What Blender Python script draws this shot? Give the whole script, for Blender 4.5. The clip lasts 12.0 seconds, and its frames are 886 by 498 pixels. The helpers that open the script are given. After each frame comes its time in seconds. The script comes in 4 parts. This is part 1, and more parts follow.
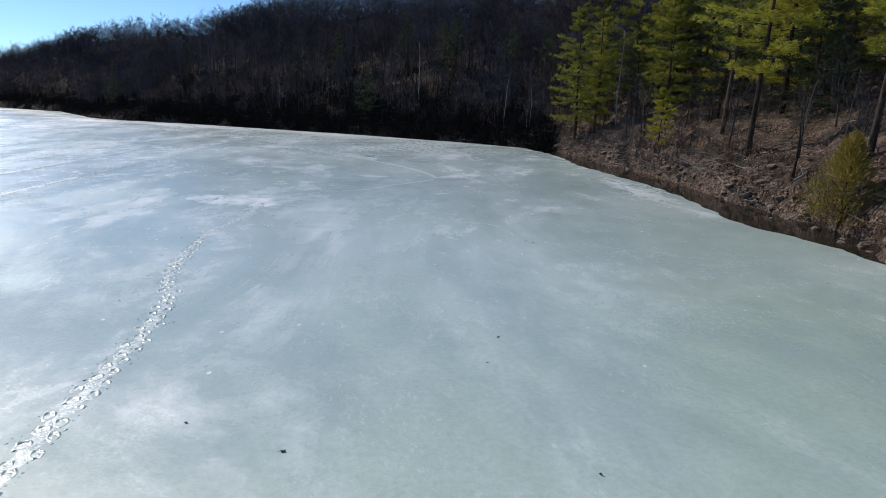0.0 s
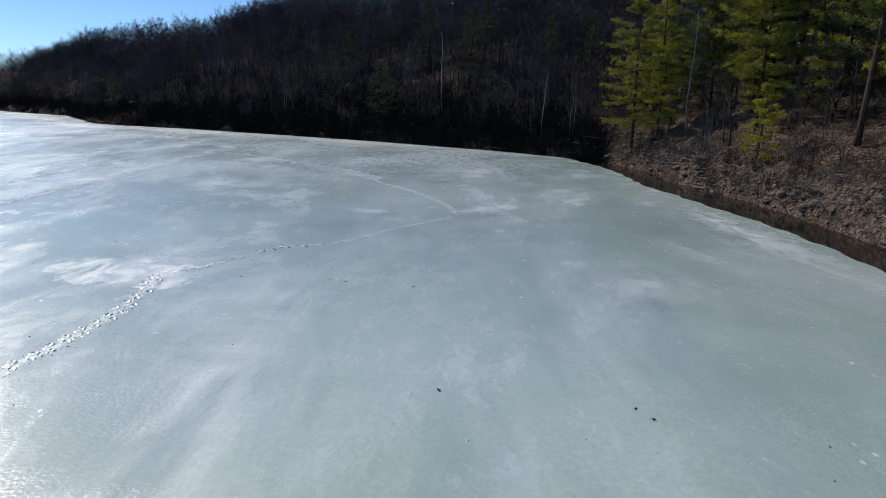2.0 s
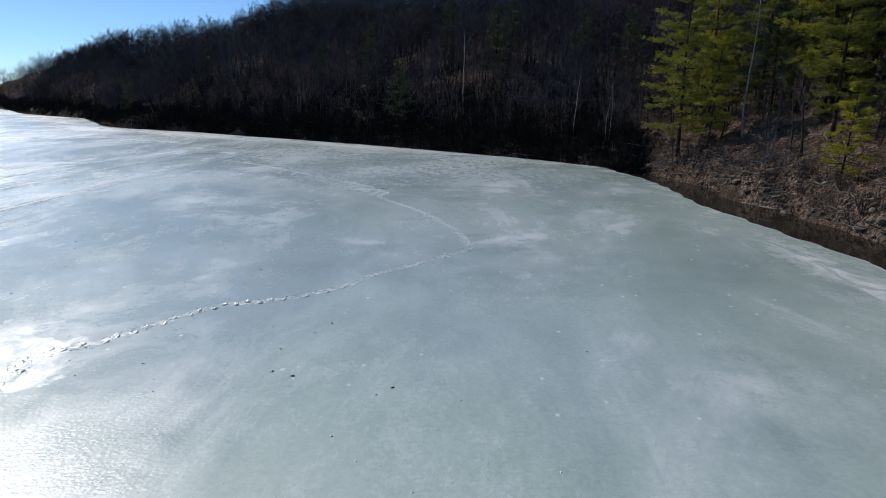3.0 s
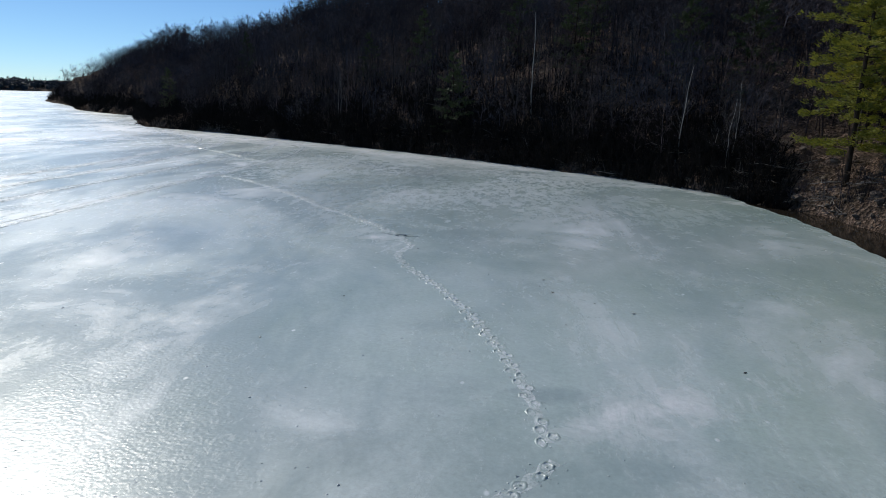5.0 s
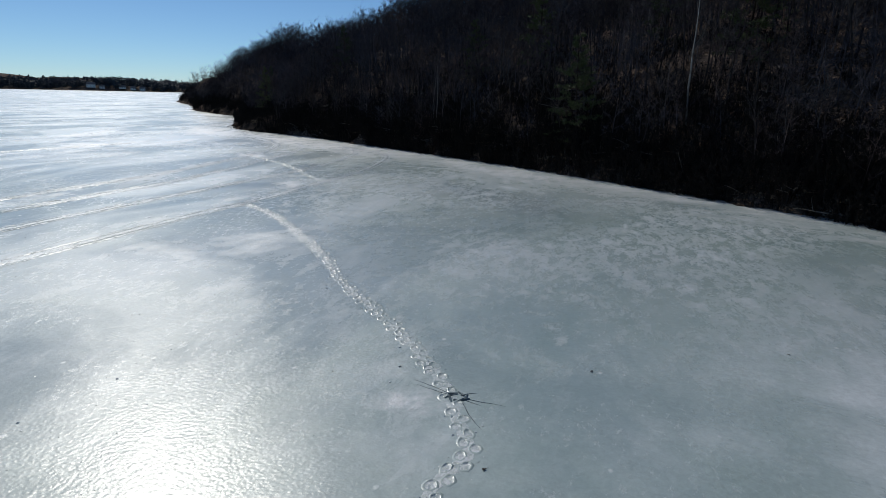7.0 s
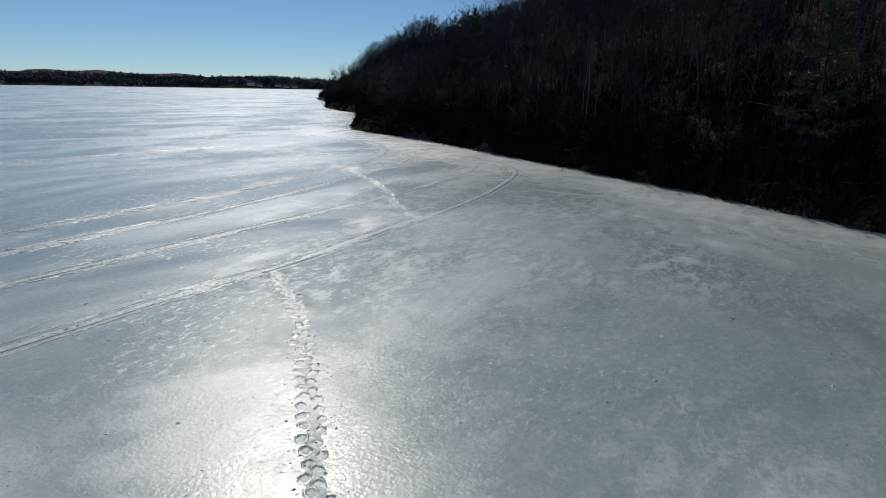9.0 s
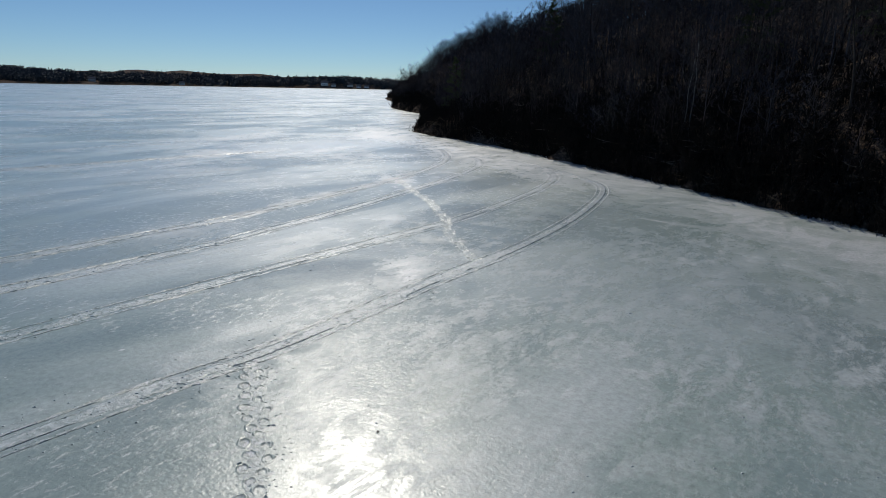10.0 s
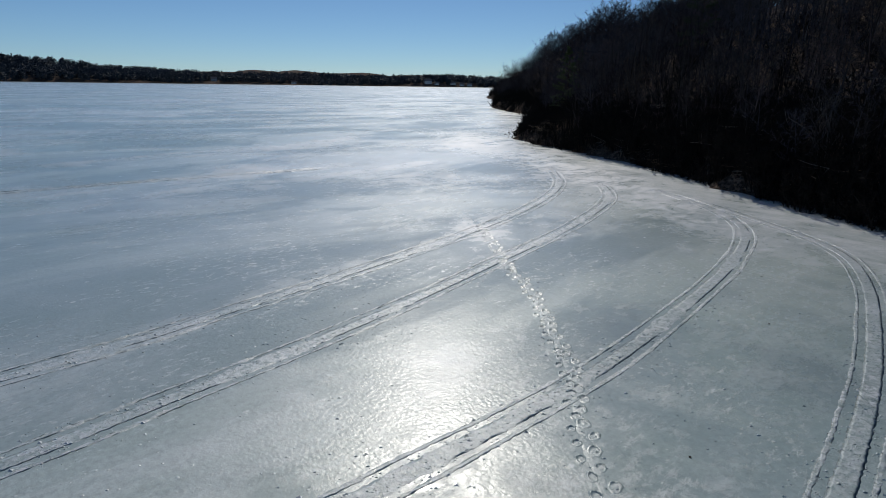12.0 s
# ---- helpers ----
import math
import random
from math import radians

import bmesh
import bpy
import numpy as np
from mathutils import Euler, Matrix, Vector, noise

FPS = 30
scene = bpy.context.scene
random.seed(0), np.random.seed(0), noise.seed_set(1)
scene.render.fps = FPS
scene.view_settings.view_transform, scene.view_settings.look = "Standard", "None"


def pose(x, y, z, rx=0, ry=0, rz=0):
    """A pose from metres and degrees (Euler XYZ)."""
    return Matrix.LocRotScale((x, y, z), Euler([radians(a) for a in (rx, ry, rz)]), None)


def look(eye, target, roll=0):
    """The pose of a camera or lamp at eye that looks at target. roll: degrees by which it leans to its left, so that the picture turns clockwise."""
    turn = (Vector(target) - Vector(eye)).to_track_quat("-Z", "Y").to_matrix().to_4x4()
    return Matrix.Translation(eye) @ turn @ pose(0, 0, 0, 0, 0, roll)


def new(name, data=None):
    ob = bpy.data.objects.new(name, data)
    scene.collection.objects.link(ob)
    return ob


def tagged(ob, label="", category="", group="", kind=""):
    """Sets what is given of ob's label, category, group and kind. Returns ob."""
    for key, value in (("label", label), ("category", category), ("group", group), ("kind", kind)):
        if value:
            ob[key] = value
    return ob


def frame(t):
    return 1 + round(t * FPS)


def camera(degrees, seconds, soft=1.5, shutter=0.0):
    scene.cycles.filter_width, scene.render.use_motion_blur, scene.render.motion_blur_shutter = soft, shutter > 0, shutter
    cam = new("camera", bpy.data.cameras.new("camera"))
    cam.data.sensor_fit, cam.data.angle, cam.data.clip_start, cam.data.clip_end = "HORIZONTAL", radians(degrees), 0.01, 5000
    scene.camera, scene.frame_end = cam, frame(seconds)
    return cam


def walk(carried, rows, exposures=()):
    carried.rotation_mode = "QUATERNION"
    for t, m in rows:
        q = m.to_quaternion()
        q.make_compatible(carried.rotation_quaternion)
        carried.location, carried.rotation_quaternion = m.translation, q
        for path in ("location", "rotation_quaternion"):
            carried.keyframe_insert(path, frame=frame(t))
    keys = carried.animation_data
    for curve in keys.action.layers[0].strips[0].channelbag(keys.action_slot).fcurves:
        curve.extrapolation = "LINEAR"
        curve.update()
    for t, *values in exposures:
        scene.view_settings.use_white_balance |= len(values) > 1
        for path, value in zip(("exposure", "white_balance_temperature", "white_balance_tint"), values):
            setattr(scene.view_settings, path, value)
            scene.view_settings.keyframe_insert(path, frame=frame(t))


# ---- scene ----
cam = camera(72.8, 12.0, soft=0.8)
PATH = [
    (0, (0.199, -1.314, 5.433), (0.341, 0.624, 4.962), 1.8),
    (0.5, (0.547, 2.013, 5.517), (0.615, 3.956, 5.048), 1.7),
    (1, (0.684, 5.427, 5.549), (0.739, 7.371, 5.08), 1.5),
    (1.5, (1.005, 8.801, 5.621), (1.056, 10.744, 5.149), 1.4),
    (2, (1.332, 12.234, 5.688), (1.382, 14.176, 5.212), 1.3),
    (2.5, (1.883, 15.476, 5.766), (1.908, 17.418, 5.29), 1.2),
    (3, (2.088, 18.958, 5.784), (2.053, 20.901, 5.311), 1.2),
    (3.5, (2.128, 22.284, 5.958), (2.015, 24.222, 5.48), 1.1),
    (5.5, (1.76, 37.55, 6.06), (1.477, 39.467, 5.577), 1.7),
    (6, (1.262, 41.42, 6.063), (0.898, 43.325, 5.579), 1.6),
    (6.5, (0.745, 45.154, 6.116), (0.264, 47.033, 5.629), 1.5),
    (7, (0.0, 48.79, 6.107), (-0.596, 50.635, 5.611), 1.3),
    (9, (-5.92, 63.19, 5.971), (-6.904, 64.853, 5.456), 1.0),
    (9.5, (-7.905, 66.544, 5.914), (-8.985, 68.146, 5.396), 1.0),
    (10, (-10.044, 69.739, 5.86), (-11.208, 71.281, 5.342), 1.1),
    (10.5, (-12.317, 72.836, 5.801), (-13.539, 74.331, 5.28), 1.1),
    (11, (-14.772, 75.901, 5.773), (-16.054, 77.343, 5.248), 1.0),
    (11.5, (-17.228, 78.709, 5.667), (-18.549, 80.115, 5.139), 0.9),
    (12, (-19.878, 81.664, 5.71), (-21.28, 82.989, 5.181), 0.8),
]
walk(cam, [(t, look(eye, target, roll)) for t, eye, target, roll in PATH],
     exposures=[(0, 0.16, 6700, 11), (1.2, -0.05, 6650, 10), (2.5, -0.12, 6600, 10), (3.5, -0.22, 6550, 9), (5.5, -0.48, 6500, 8), (7, -0.76, 6550, 8), (9.5, -0.9, 6750, 8), (12, -0.96, 6600, 9)])
SLOPE, CREST = 0.485, 54.0

# ---------------------------------------------------------------- sky, sun
SUN_LEFT, SUN_UP = 47.0, 39.5          # degrees left of +y, degrees above the horizon
toward_sun = Vector((-math.sin(radians(SUN_LEFT)) * math.cos(radians(SUN_UP)), math.cos(radians(SUN_LEFT)) * math.cos(radians(SUN_UP)), math.sin(radians(SUN_UP))))
world = bpy.data.worlds.new("world")
scene.world = world
world.use_nodes = True
wt = world.node_tree
sky = wt.nodes.new("ShaderNodeTexSky")
sky.sky_type, sky.sun_disc = "NISHITA", False
sky.sun_elevation, sky.sun_rotation = radians(SUN_UP), radians(-SUN_LEFT)
sky.air_density, sky.dust_density, sky.ozone_density, sky.altitude = 0.7, 0.1, 5.0, 0
clear = wt.nodes.new("ShaderNodeMix")
clear.data_type, clear.blend_type = "RGBA", "MULTIPLY"
clear.inputs[0].default_value, clear.inputs[7].default_value = 1.0, (0.80, 0.97, 1.07, 1)
wt.links.new(sky.outputs[0], clear.inputs[6])
wt.links.new(clear.outputs[2], wt.nodes["Background"].inputs[0])
wt.nodes["Background"].inputs[1].default_value = 0.115
sun = new("sun", bpy.data.lights.new("sun", "SUN"))
sun.data.energy, sun.data.angle, sun.data.color = 3.3, radians(0.53), (1.0, 0.955, 0.885)
sun.matrix_world = look(toward_sun * 300, (0, 0, 0))


# ---------------------------------------------------------------- materials
def material(name, rough=0.8, metal=0.0, spec=0.5):
    m = bpy.data.materials.new(name)
    m.use_nodes = True
    b = m.node_tree.nodes["Principled BSDF"]
    b.inputs["Roughness"].default_value, b.inputs["Metallic"].default_value = rough, metal
    b.inputs["Specular IOR Level"].default_value = spec
    return m, m.node_tree, b


def add(t, kind, **values):
    n = t.nodes.new(kind)
    for key, value in values.items():
        if key in n.inputs:
            n.inputs[key].default_value = value
        else:
            n.inputs[key.replace("_", " ")].default_value = value
    return n


def noise_at(t, vector, scale, detail=4.0, rough=0.55, warp=0.0):
    n = add(t, "ShaderNodeTexNoise", Scale=scale, Detail=detail, Roughness=rough, Distortion=warp)
    if vector is not None:
        t.links.new(vector, n.inputs["Vector"])
    return n.outputs["Fac"]


def ramp(t, value, stops):
    n = t.nodes.new("ShaderNodeValToRGB")
    e = n.color_ramp.elements
    while len(e) < len(stops):
        e.new(0.5)
    for slot, (place, colour) in zip(e, stops):
        slot.position = place
        slot.color = (*colour, 1) if isinstance(colour, tuple) else (colour, colour, colour, 1)
    t.links.new(value, n.inputs[0])
    return n.outputs[0]


def blend(t, fac, a, b, mode="MIX"):
    n = t.nodes.new("ShaderNodeMix")
    n.data_type, n.blend_type = "RGBA", mode
    for slot, value in ((0, fac), (6, a), (7, b)):
        if isinstance(value, (float, int)):
            n.inputs[slot].default_value = value if slot == 0 else (value, value, value, 1)
        elif isinstance(value, tuple):
            n.inputs[slot].default_value = (*value, 1)
        else:
            t.links.new(value, n.inputs[slot])
    return n.outputs[2]


def calc(t, op, a, b=None, clamp=False):
    n = t.nodes.new("ShaderNodeMath")
    n.operation, n.use_clamp = op, clamp
    for slot, value in ((0, a), (1, b)):
        if isinstance(value, (float, int)):
            n.inputs[slot].default_value = value
        elif value is not None:
            t.links.new(value, n.inputs[slot])
    return n.outputs[0]


def bump(t, b, height, strength, distance=0.02):
    n = add(t, "ShaderNodeBump", Strength=strength, Distance=distance)
    t.links.new(height, n.inputs["Height"])
    t.links.new(n.outputs[0], b.inputs["Normal"])
    return n


def place(t, sx=1.0, sy=1.0, sz=1.0, turn=0.0):
    g = t.nodes.new("ShaderNodeNewGeometry")
    m = t.nodes.new("ShaderNodeMapping")
    m.inputs["Scale"].default_value = (sx, sy, sz)
    m.inputs["Rotation"].default_value = (0, 0, radians(turn))
    t.links.new(g.outputs["Position"], m.inputs["Vector"])
    return m.outputs[0]


def own_random(t):
    return t.nodes.new("ShaderNodeObjectInfo").outputs["Random"]


def island_random(t):
    return t.nodes.new("ShaderNodeNewGeometry").outputs["Random Per Island"]


def spot(t, x, y, sx, sy, turn=0.0, soft=0.5):
    """1 at a place on the ice, falling to 0 at an uneven edge round it."""
    g = t.nodes.new("ShaderNodeNewGeometry")
    m = t.nodes.new("ShaderNodeMapping")
    m.vector_type = "TEXTURE"
    m.inputs["Location"].default_value, m.inputs["Scale"].default_value = (x, y, 0), (sx, sy, 1)
    m.inputs["Rotation"].default_value = (0, 0, radians(turn))
    t.links.new(g.outputs["Position"], m.inputs["Vector"])
    n = t.nodes.new("ShaderNodeVectorMath")
    n.operation = "LENGTH"
    t.links.new(m.outputs[0], n.inputs[0])
    ragged = calc(t, "MULTIPLY", calc(t, "SUBTRACT", noise_at(t, place(t, 1, 1, 0), 1.3, 5, 0.65, 0.6), 0.5), 1.9)
    return ramp(t, calc(t, "ADD", n.outputs["Value"], ragged), [(soft, 1.0), (1.0, 0.0)])


def ice_material(name="lake_ice", frost=0.0):
    """Weathered ice: smooth glaze, crust and patches of frost; frost: how much packed snow whitens it."""
    m, t, b = material(name, 0.3, 0, 0.5)
    flat = place(t, 1, 1, 0)
    drift = place(t, 1.0, 0.45, 0, 38)
    broad = noise_at(t, flat, 0.03, 4, 0.55, 0.5)
    middle = noise_at(t, drift, 0.13, 7, 0.66, 0.7)
    cloudy = noise_at(t, flat, 0.42, 6, 0.66, 0.5)
    grain = noise_at(t, flat, 7.0, 6, 0.8)
    # frost that lies thicker along the wooded shore
    g = t.nodes.new("ShaderNodeNewGeometry")
    along = t.nodes.new("ShaderNodeVectorMath")
    along.operation = "DOT_PRODUCT"
    along.inputs[1].default_value = (0.573, 0.82, 0)
    t.links.new(g.outputs["Position"], along.inputs[0])
    streak = noise_at(t, place(t, 0.32, 1.0, 0, 35), 0.5, 7, 0.72, 0.6)
    rim = calc(t, "ADD", calc(t, "SUBTRACT", along.outputs["Value"], 69.0), calc(t, "MULTIPLY", calc(t, "SUBTRACT", streak, 0.5), 26.0))
    rim = ramp(t, calc(t, "MULTIPLY", rim, 0.005, True), [(0.01, 0.0), (0.035, 1.0), (0.08, 1.0), (0.14, 0.0)])
    axes = t.nodes.new("ShaderNodeSeparateXYZ")
    t.links.new(g.outputs["Position"], axes.inputs[0])
    rim = calc(t, "MULTIPLY", rim, ramp(t, calc(t, "MULTIPLY", calc(t, "ADD", axes.outputs["X"], 100.0), 0.01, True), [(0.18, 0.0), (0.42, 1.0)]))
    rugged = spot(t, -16, 80, 34, 26, 0, 0.2)
    worn_zone = calc(t, "ADD", 0.22, calc(t, "MULTIPLY", spot(t, -12, 86, 56, 36, 0, 0.2), 0.6))
    mix1 = calc(t, "ADD", calc(t, "MULTIPLY", broad, 0.5), calc(t, "ADD", calc(t, "MULTIPLY", middle, 0.42), calc(t, "MULTIPLY", cloudy, 0.12)))
    wet = ramp(t, mix1, [(0.40, (0.36, 0.45, 0.39)), (0.48, (0.455, 0.54, 0.485)), (0.56, (0.57, 0.635, 0.60)), (0.65, (0.77, 0.80, 0.78))])
    tint = ramp(t, noise_at(t, flat, 0.022, 3, 0.5), [(0.36, (0.97, 1.03, 0.95)), (0.62, (0.97, 1.0, 1.02))])
    colour = blend(t, 1.0, wet, tint, "MULTIPLY")
    white = calc(t, "MULTIPLY", ramp(t, middle, [(0.53, 0.0), (0.68, 1.0)]), ramp(t, cloudy, [(0.38, 0.10), (0.62, 1.0)]))
    splash = None
    for args in SPLASHES:
        s = spot(t, *args)
        splash = s if splash is None else calc(t, "MAXIMUM", splash, s)
    splash = calc(t, "MULTIPLY", splash, ramp(t, noise_at(t, drift, 0.9, 5, 0.7, 0.8), [(0.40, 0.15), (0.55, 1.0)]))
    splash = calc(t, "MAXIMUM", splash, calc(t, "MULTIPLY", rim, ramp(t, noise_at(t, place(t, 0.4, 1.0, 0, 35), 1.4, 6, 0.75, 0.4), [(0.38, 0.25), (0.56, 0.95)])))
    mottle = calc(t, "MULTIPLY", ramp(t, noise_at(t, place(t, 1, 0.5, 0, 42), 0.9, 8, 0.78, 0.2), [(0.50, 0.0), (0.68, 0.9)]), ramp(t, noise_at(t, flat, 0.06, 3, 0.5), [(0.46, 0.0), (0.62, 0.9)]))
    white = calc(t, "MAXIMUM", white, mottle)
    fleck = add(t, "ShaderNodeTexVoronoi", Scale=1.6)
    t.links.new(place(t, 1, 0.7, 0, 20), fleck.inputs["Vector"])
    flecks = calc(t, "MULTIPLY", ramp(t, fleck.outputs["Distance"], [(0.05, 1.0), (0.10, 0.0)]), ramp(t, noise_at(t, flat, 0.3, 3, 0.6), [(0.50, 0.0), (0.56, 1.0)]))
    white = calc(t, "MAXIMUM", white, flecks)
    dash = calc(t, "MULTIPLY", ramp(t, noise_at(t, place(t, 1, 0.5, 0, 45), 5.5, 6, 0.8, 0.1), [(0.54, 0.0), (0.62, 1.0)]), ramp(t, noise_at(t, flat, 0.16, 4, 0.6, 0.5), [(0.45, 0.0), (0.57, 1.0)]))
    white = calc(t, "MAXIMUM", white, calc(t, "MULTIPLY", dash, worn_zone))
    crisp = calc(t, "MULTIPLY", ramp(t, noise_at(t, place(t, 1, 0.45, 0, 42), 1.6, 10, 0.84, 0.3), [(0.465, 0.0), (0.56, 1.0)]), ramp(t, noise_at(t, flat, 0.1, 4, 0.6, 0.5), [(0.42, 0.2), (0.56, 1.0)]))
    white = calc(t, "MAXIMUM", white, calc(t, "MULTIPLY", crisp, spot(t, -3, 82, 30, 19, -35, 0.35)))
    # sparse crumbs of frost in clusters
    crumb = add(t, "ShaderNodeTexVoronoi", Scale=7.0)
    t.links.new(flat, crumb.inputs["Vector"])
    crumbs = calc(t, "MULTIPLY", ramp(t, crumb.outputs["Distance"], [(0.10, 1.0), (0.22, 0.0)]), ramp(t, crumb.outputs["Color"], [(0.60, 0.0), (0.66, 1.0)]))
    crumbs = calc(t, "MULTIPLY", crumbs, ramp(t, noise_at(t, flat, 0.35, 5, 0.7, 0.4), [(0.50, 0.0), (0.60, 1.0)]))
    crumbs = calc(t, "MULTIPLY", crumbs, worn_zone)
    white = calc(t, "MAXIMUM", white, crumbs)
    if frost:
        worn = ramp(t, noise_at(t, flat, 0.7, 5, 0.7, 0.4), [(0.36, 0.35), (0.60, 1.0)])
        packed = calc(t, "MULTIPLY", ramp(t, noise_at(t, flat, 6.0, 8, 0.8, 0.5), [(0.42, 0.05 * frost), (0.56, frost)]), worn)
        white = calc(t, "MAXIMUM", white, packed)
    colour = blend(t, calc(t, "MULTIPLY", white, 0.64 if not frost else 0.85), colour, (0.89, 0.92, 0.92))
    colour = blend(t, calc(t, "MULTIPLY", splash, 0.85), colour, (0.90, 0.91, 0.90))
    white = calc(t, "MAXIMUM", white, splash)
    dark = calc(t, "MULTIPLY", ramp(t, noise_at(t, place(t, 0.6, 1, 0, -20), 0.085, 5, 0.6, 0.8), [(0.54, 0.0), (0.66, 1.0)]), ramp(t, cloudy, [(0.35, 1.0), (0.6, 0.35)]))
    for args in DARK_ICE:
        dark = calc(t, "MAXIMUM", dark, spot(t, *args))
    colour = blend(t, calc(t, "MULTIPLY", calc(t, "MULTIPLY", dark, 0.50), calc(t, "SUBTRACT", 1.0, white)), colour, (0.22, 0.285, 0.28))
    colour = blend(t, calc(t, "ADD", 0.26, calc(t, "MULTIPLY", rugged, 0.30)), colour, ramp(t, grain, [(0.36, 0.40), (0.60, 1.05)]), "MULTIPLY")
    crusty = ramp(t, noise_at(t, flat, 0.22, 6, 0.7, 0.6), [(0.40, 0.0), (0.60, 1.0)])
    glaze = ramp(t, noise_at(t, place(t, 1, 0.6, 0, 25), 0.11, 5, 0.6, 0.8), [(0.40, 0.0), (0.60, 1.0)])
    sheen = calc(t, "MULTIPLY", ramp(t, noise_at(t, place(t, 1, 0.5, 0, 40), 0.085, 6, 0.66, 0.9), [(0.45, 0.0), (0.56, 1.0)]), calc(t, "SUBTRACT", 1.0, white, True))
    colour = blend(t, calc(t, "MULTIPLY", sheen, 0.42), colour, (0.27, 0.35, 0.37))
    t.links.new(colour, b.inputs["Base Color"])
    t.links.new(calc(t, "SUBTRACT", 1.0, calc(t, "MULTIPLY", sheen, 0.65)), b.inputs["Coat Weight"])
    rough = calc(t, "ADD", 0.24, calc(t, "ADD", calc(t, "MULTIPLY", white, 0.20), calc(t, "SUBTRACT", calc(t, "MULTIPLY", crusty, 0.04), calc(t, "MULTIPLY", glaze, 0.04))))
    t.links.new(rough, b.inputs["Roughness"])
    ripple = noise_at(t, place(t, 1, 1.9, 0, 40), 9.0, 4, 0.6, 0.6)
    pebble = add(t, "ShaderNodeTexVoronoi", Scale=13.0)
    pebble.feature = "SMOOTH_F1"
    t.links.new(flat, pebble.inputs["Vector"])
    height = calc(t, "ADD", calc(t, "MULTIPLY", ripple, calc(t, "ADD", calc(t, "ADD", 0.18, calc(t, "MULTIPLY", rugged, 0.06)), calc(t, "MULTIPLY", crusty, 0.40))),
                  calc(t, "ADD", calc(t, "MULTIPLY", pebble.outputs["Distance"], calc(t, "ADD", -0.12, calc(t, "MULTIPLY", crusty, -0.40))),
                       calc(t, "ADD", calc(t, "MULTIPLY", cloudy, 0.3), calc(t, "MULTIPLY", noise_at(t, flat, 24, 3, 0.75), calc(t, "ADD", calc(t, "ADD", 0.14, calc(t, "MULTIPLY", rugged, 0.14)), calc(t, "MULTIPLY", white, 0.5))))))
    height = calc(t, "ADD", height, calc(t, "MULTIPLY", crumbs, 0.6))
    bump(t, b, height, 0.6 if not frost else 0.9, 0.017)
    b.inputs["Coat Roughness"].default_value, b.inputs["Coat IOR"].default_value = 0.54, 1.72
    return m


def litter_material():
    m, t, b = material("leaf_litter", 0.95, 0, 0.08)
    p = place(t)
    leaf = add(t, "ShaderNodeTexVoronoi", Scale=7.0, Randomness=1.0)
    t.links.new(p, leaf.inputs["Vector"])
    tone = ramp(t, leaf.outputs["Color"], [(0.2, (0.055, 0.038, 0.028)), (0.5, (0.14, 0.096, 0.070)), (0.8, (0.27, 0.192, 0.145))])
    soil = blend(t, ramp(t, noise_at(t, p, 0.5, 5, 0.65), [(0.42, 0.0), (0.62, 1.0)]), tone, (0.060, 0.046, 0.035))
    pale = ramp(t, noise_at(t, p, 0.16, 5, 0.7, 0.5), [(0.56, 0.0), (0.70, 1.0)])
    soil = blend(t, calc(t, "MULTIPLY", pale, 0.5), soil, (0.32, 0.245, 0.195))
    t.links.new(soil, b.inputs["Base Color"])
    bump(t, b, calc(t, "ADD", leaf.outputs["Distance"], calc(t, "MULTIPLY", noise_at(t, p, 2.2, 5, 0.7), 2.5)), 1.0, 0.14)
    return m


def bark_material(name, dark, light, scale=9.0, island=False):
    m, t, b = material(name, 0.95, 0, 0.05)
    n = noise_at(t, place(t, 1, 1, 0.25), scale, 5, 0.65)
    tone = blend(t, ramp(t, n, [(0.35, 0.0), (0.68, 1.0)]), dark, light)
    if island:
        tone = blend(t, ramp(t, noise_at(t, place(t), 0.11, 4, 0.6), [(0.44, 0.0), (0.60, 1.0)]), tone, (0.100, 0.104, 0.125))
        patch = ramp(t, noise_at(t, place(t), 0.17, 5, 0.65, 0.4), [(0.36, (0.40, 0.40, 0.44)), (0.50, (0.8, 0.76, 0.76)), (0.66, (1.5, 1.3, 1.2))])
        tone = blend(t, 1.0, tone, patch, "MULTIPLY")
    shade = ramp(t, island_random(t) if island else own_random(t), [(0.0, 0.55), (1.0, 1.3)])
    t.links.new(blend(t, 1.0, tone, shade, "MULTIPLY"), b.inputs["Base Color"])
    bump(t, b, n, 0.8, 0.03)
    return m


def birch_material():
    m, t, b = material("birch_bark", 0.75, 0, 0.3)
    n = noise_at(t, place(t, 1, 1, 4), 3.5, 4, 0.6)
    t.links.new(ramp(t, n, [(0.30, (0.08, 0.07, 0.06)), (0.42, (0.24, 0.22, 0.20)), (0.7, (0.46, 0.43, 0.39))]), b.inputs["Base Color"])
    bump(t, b, n, 0.4, 0.01)
    return m


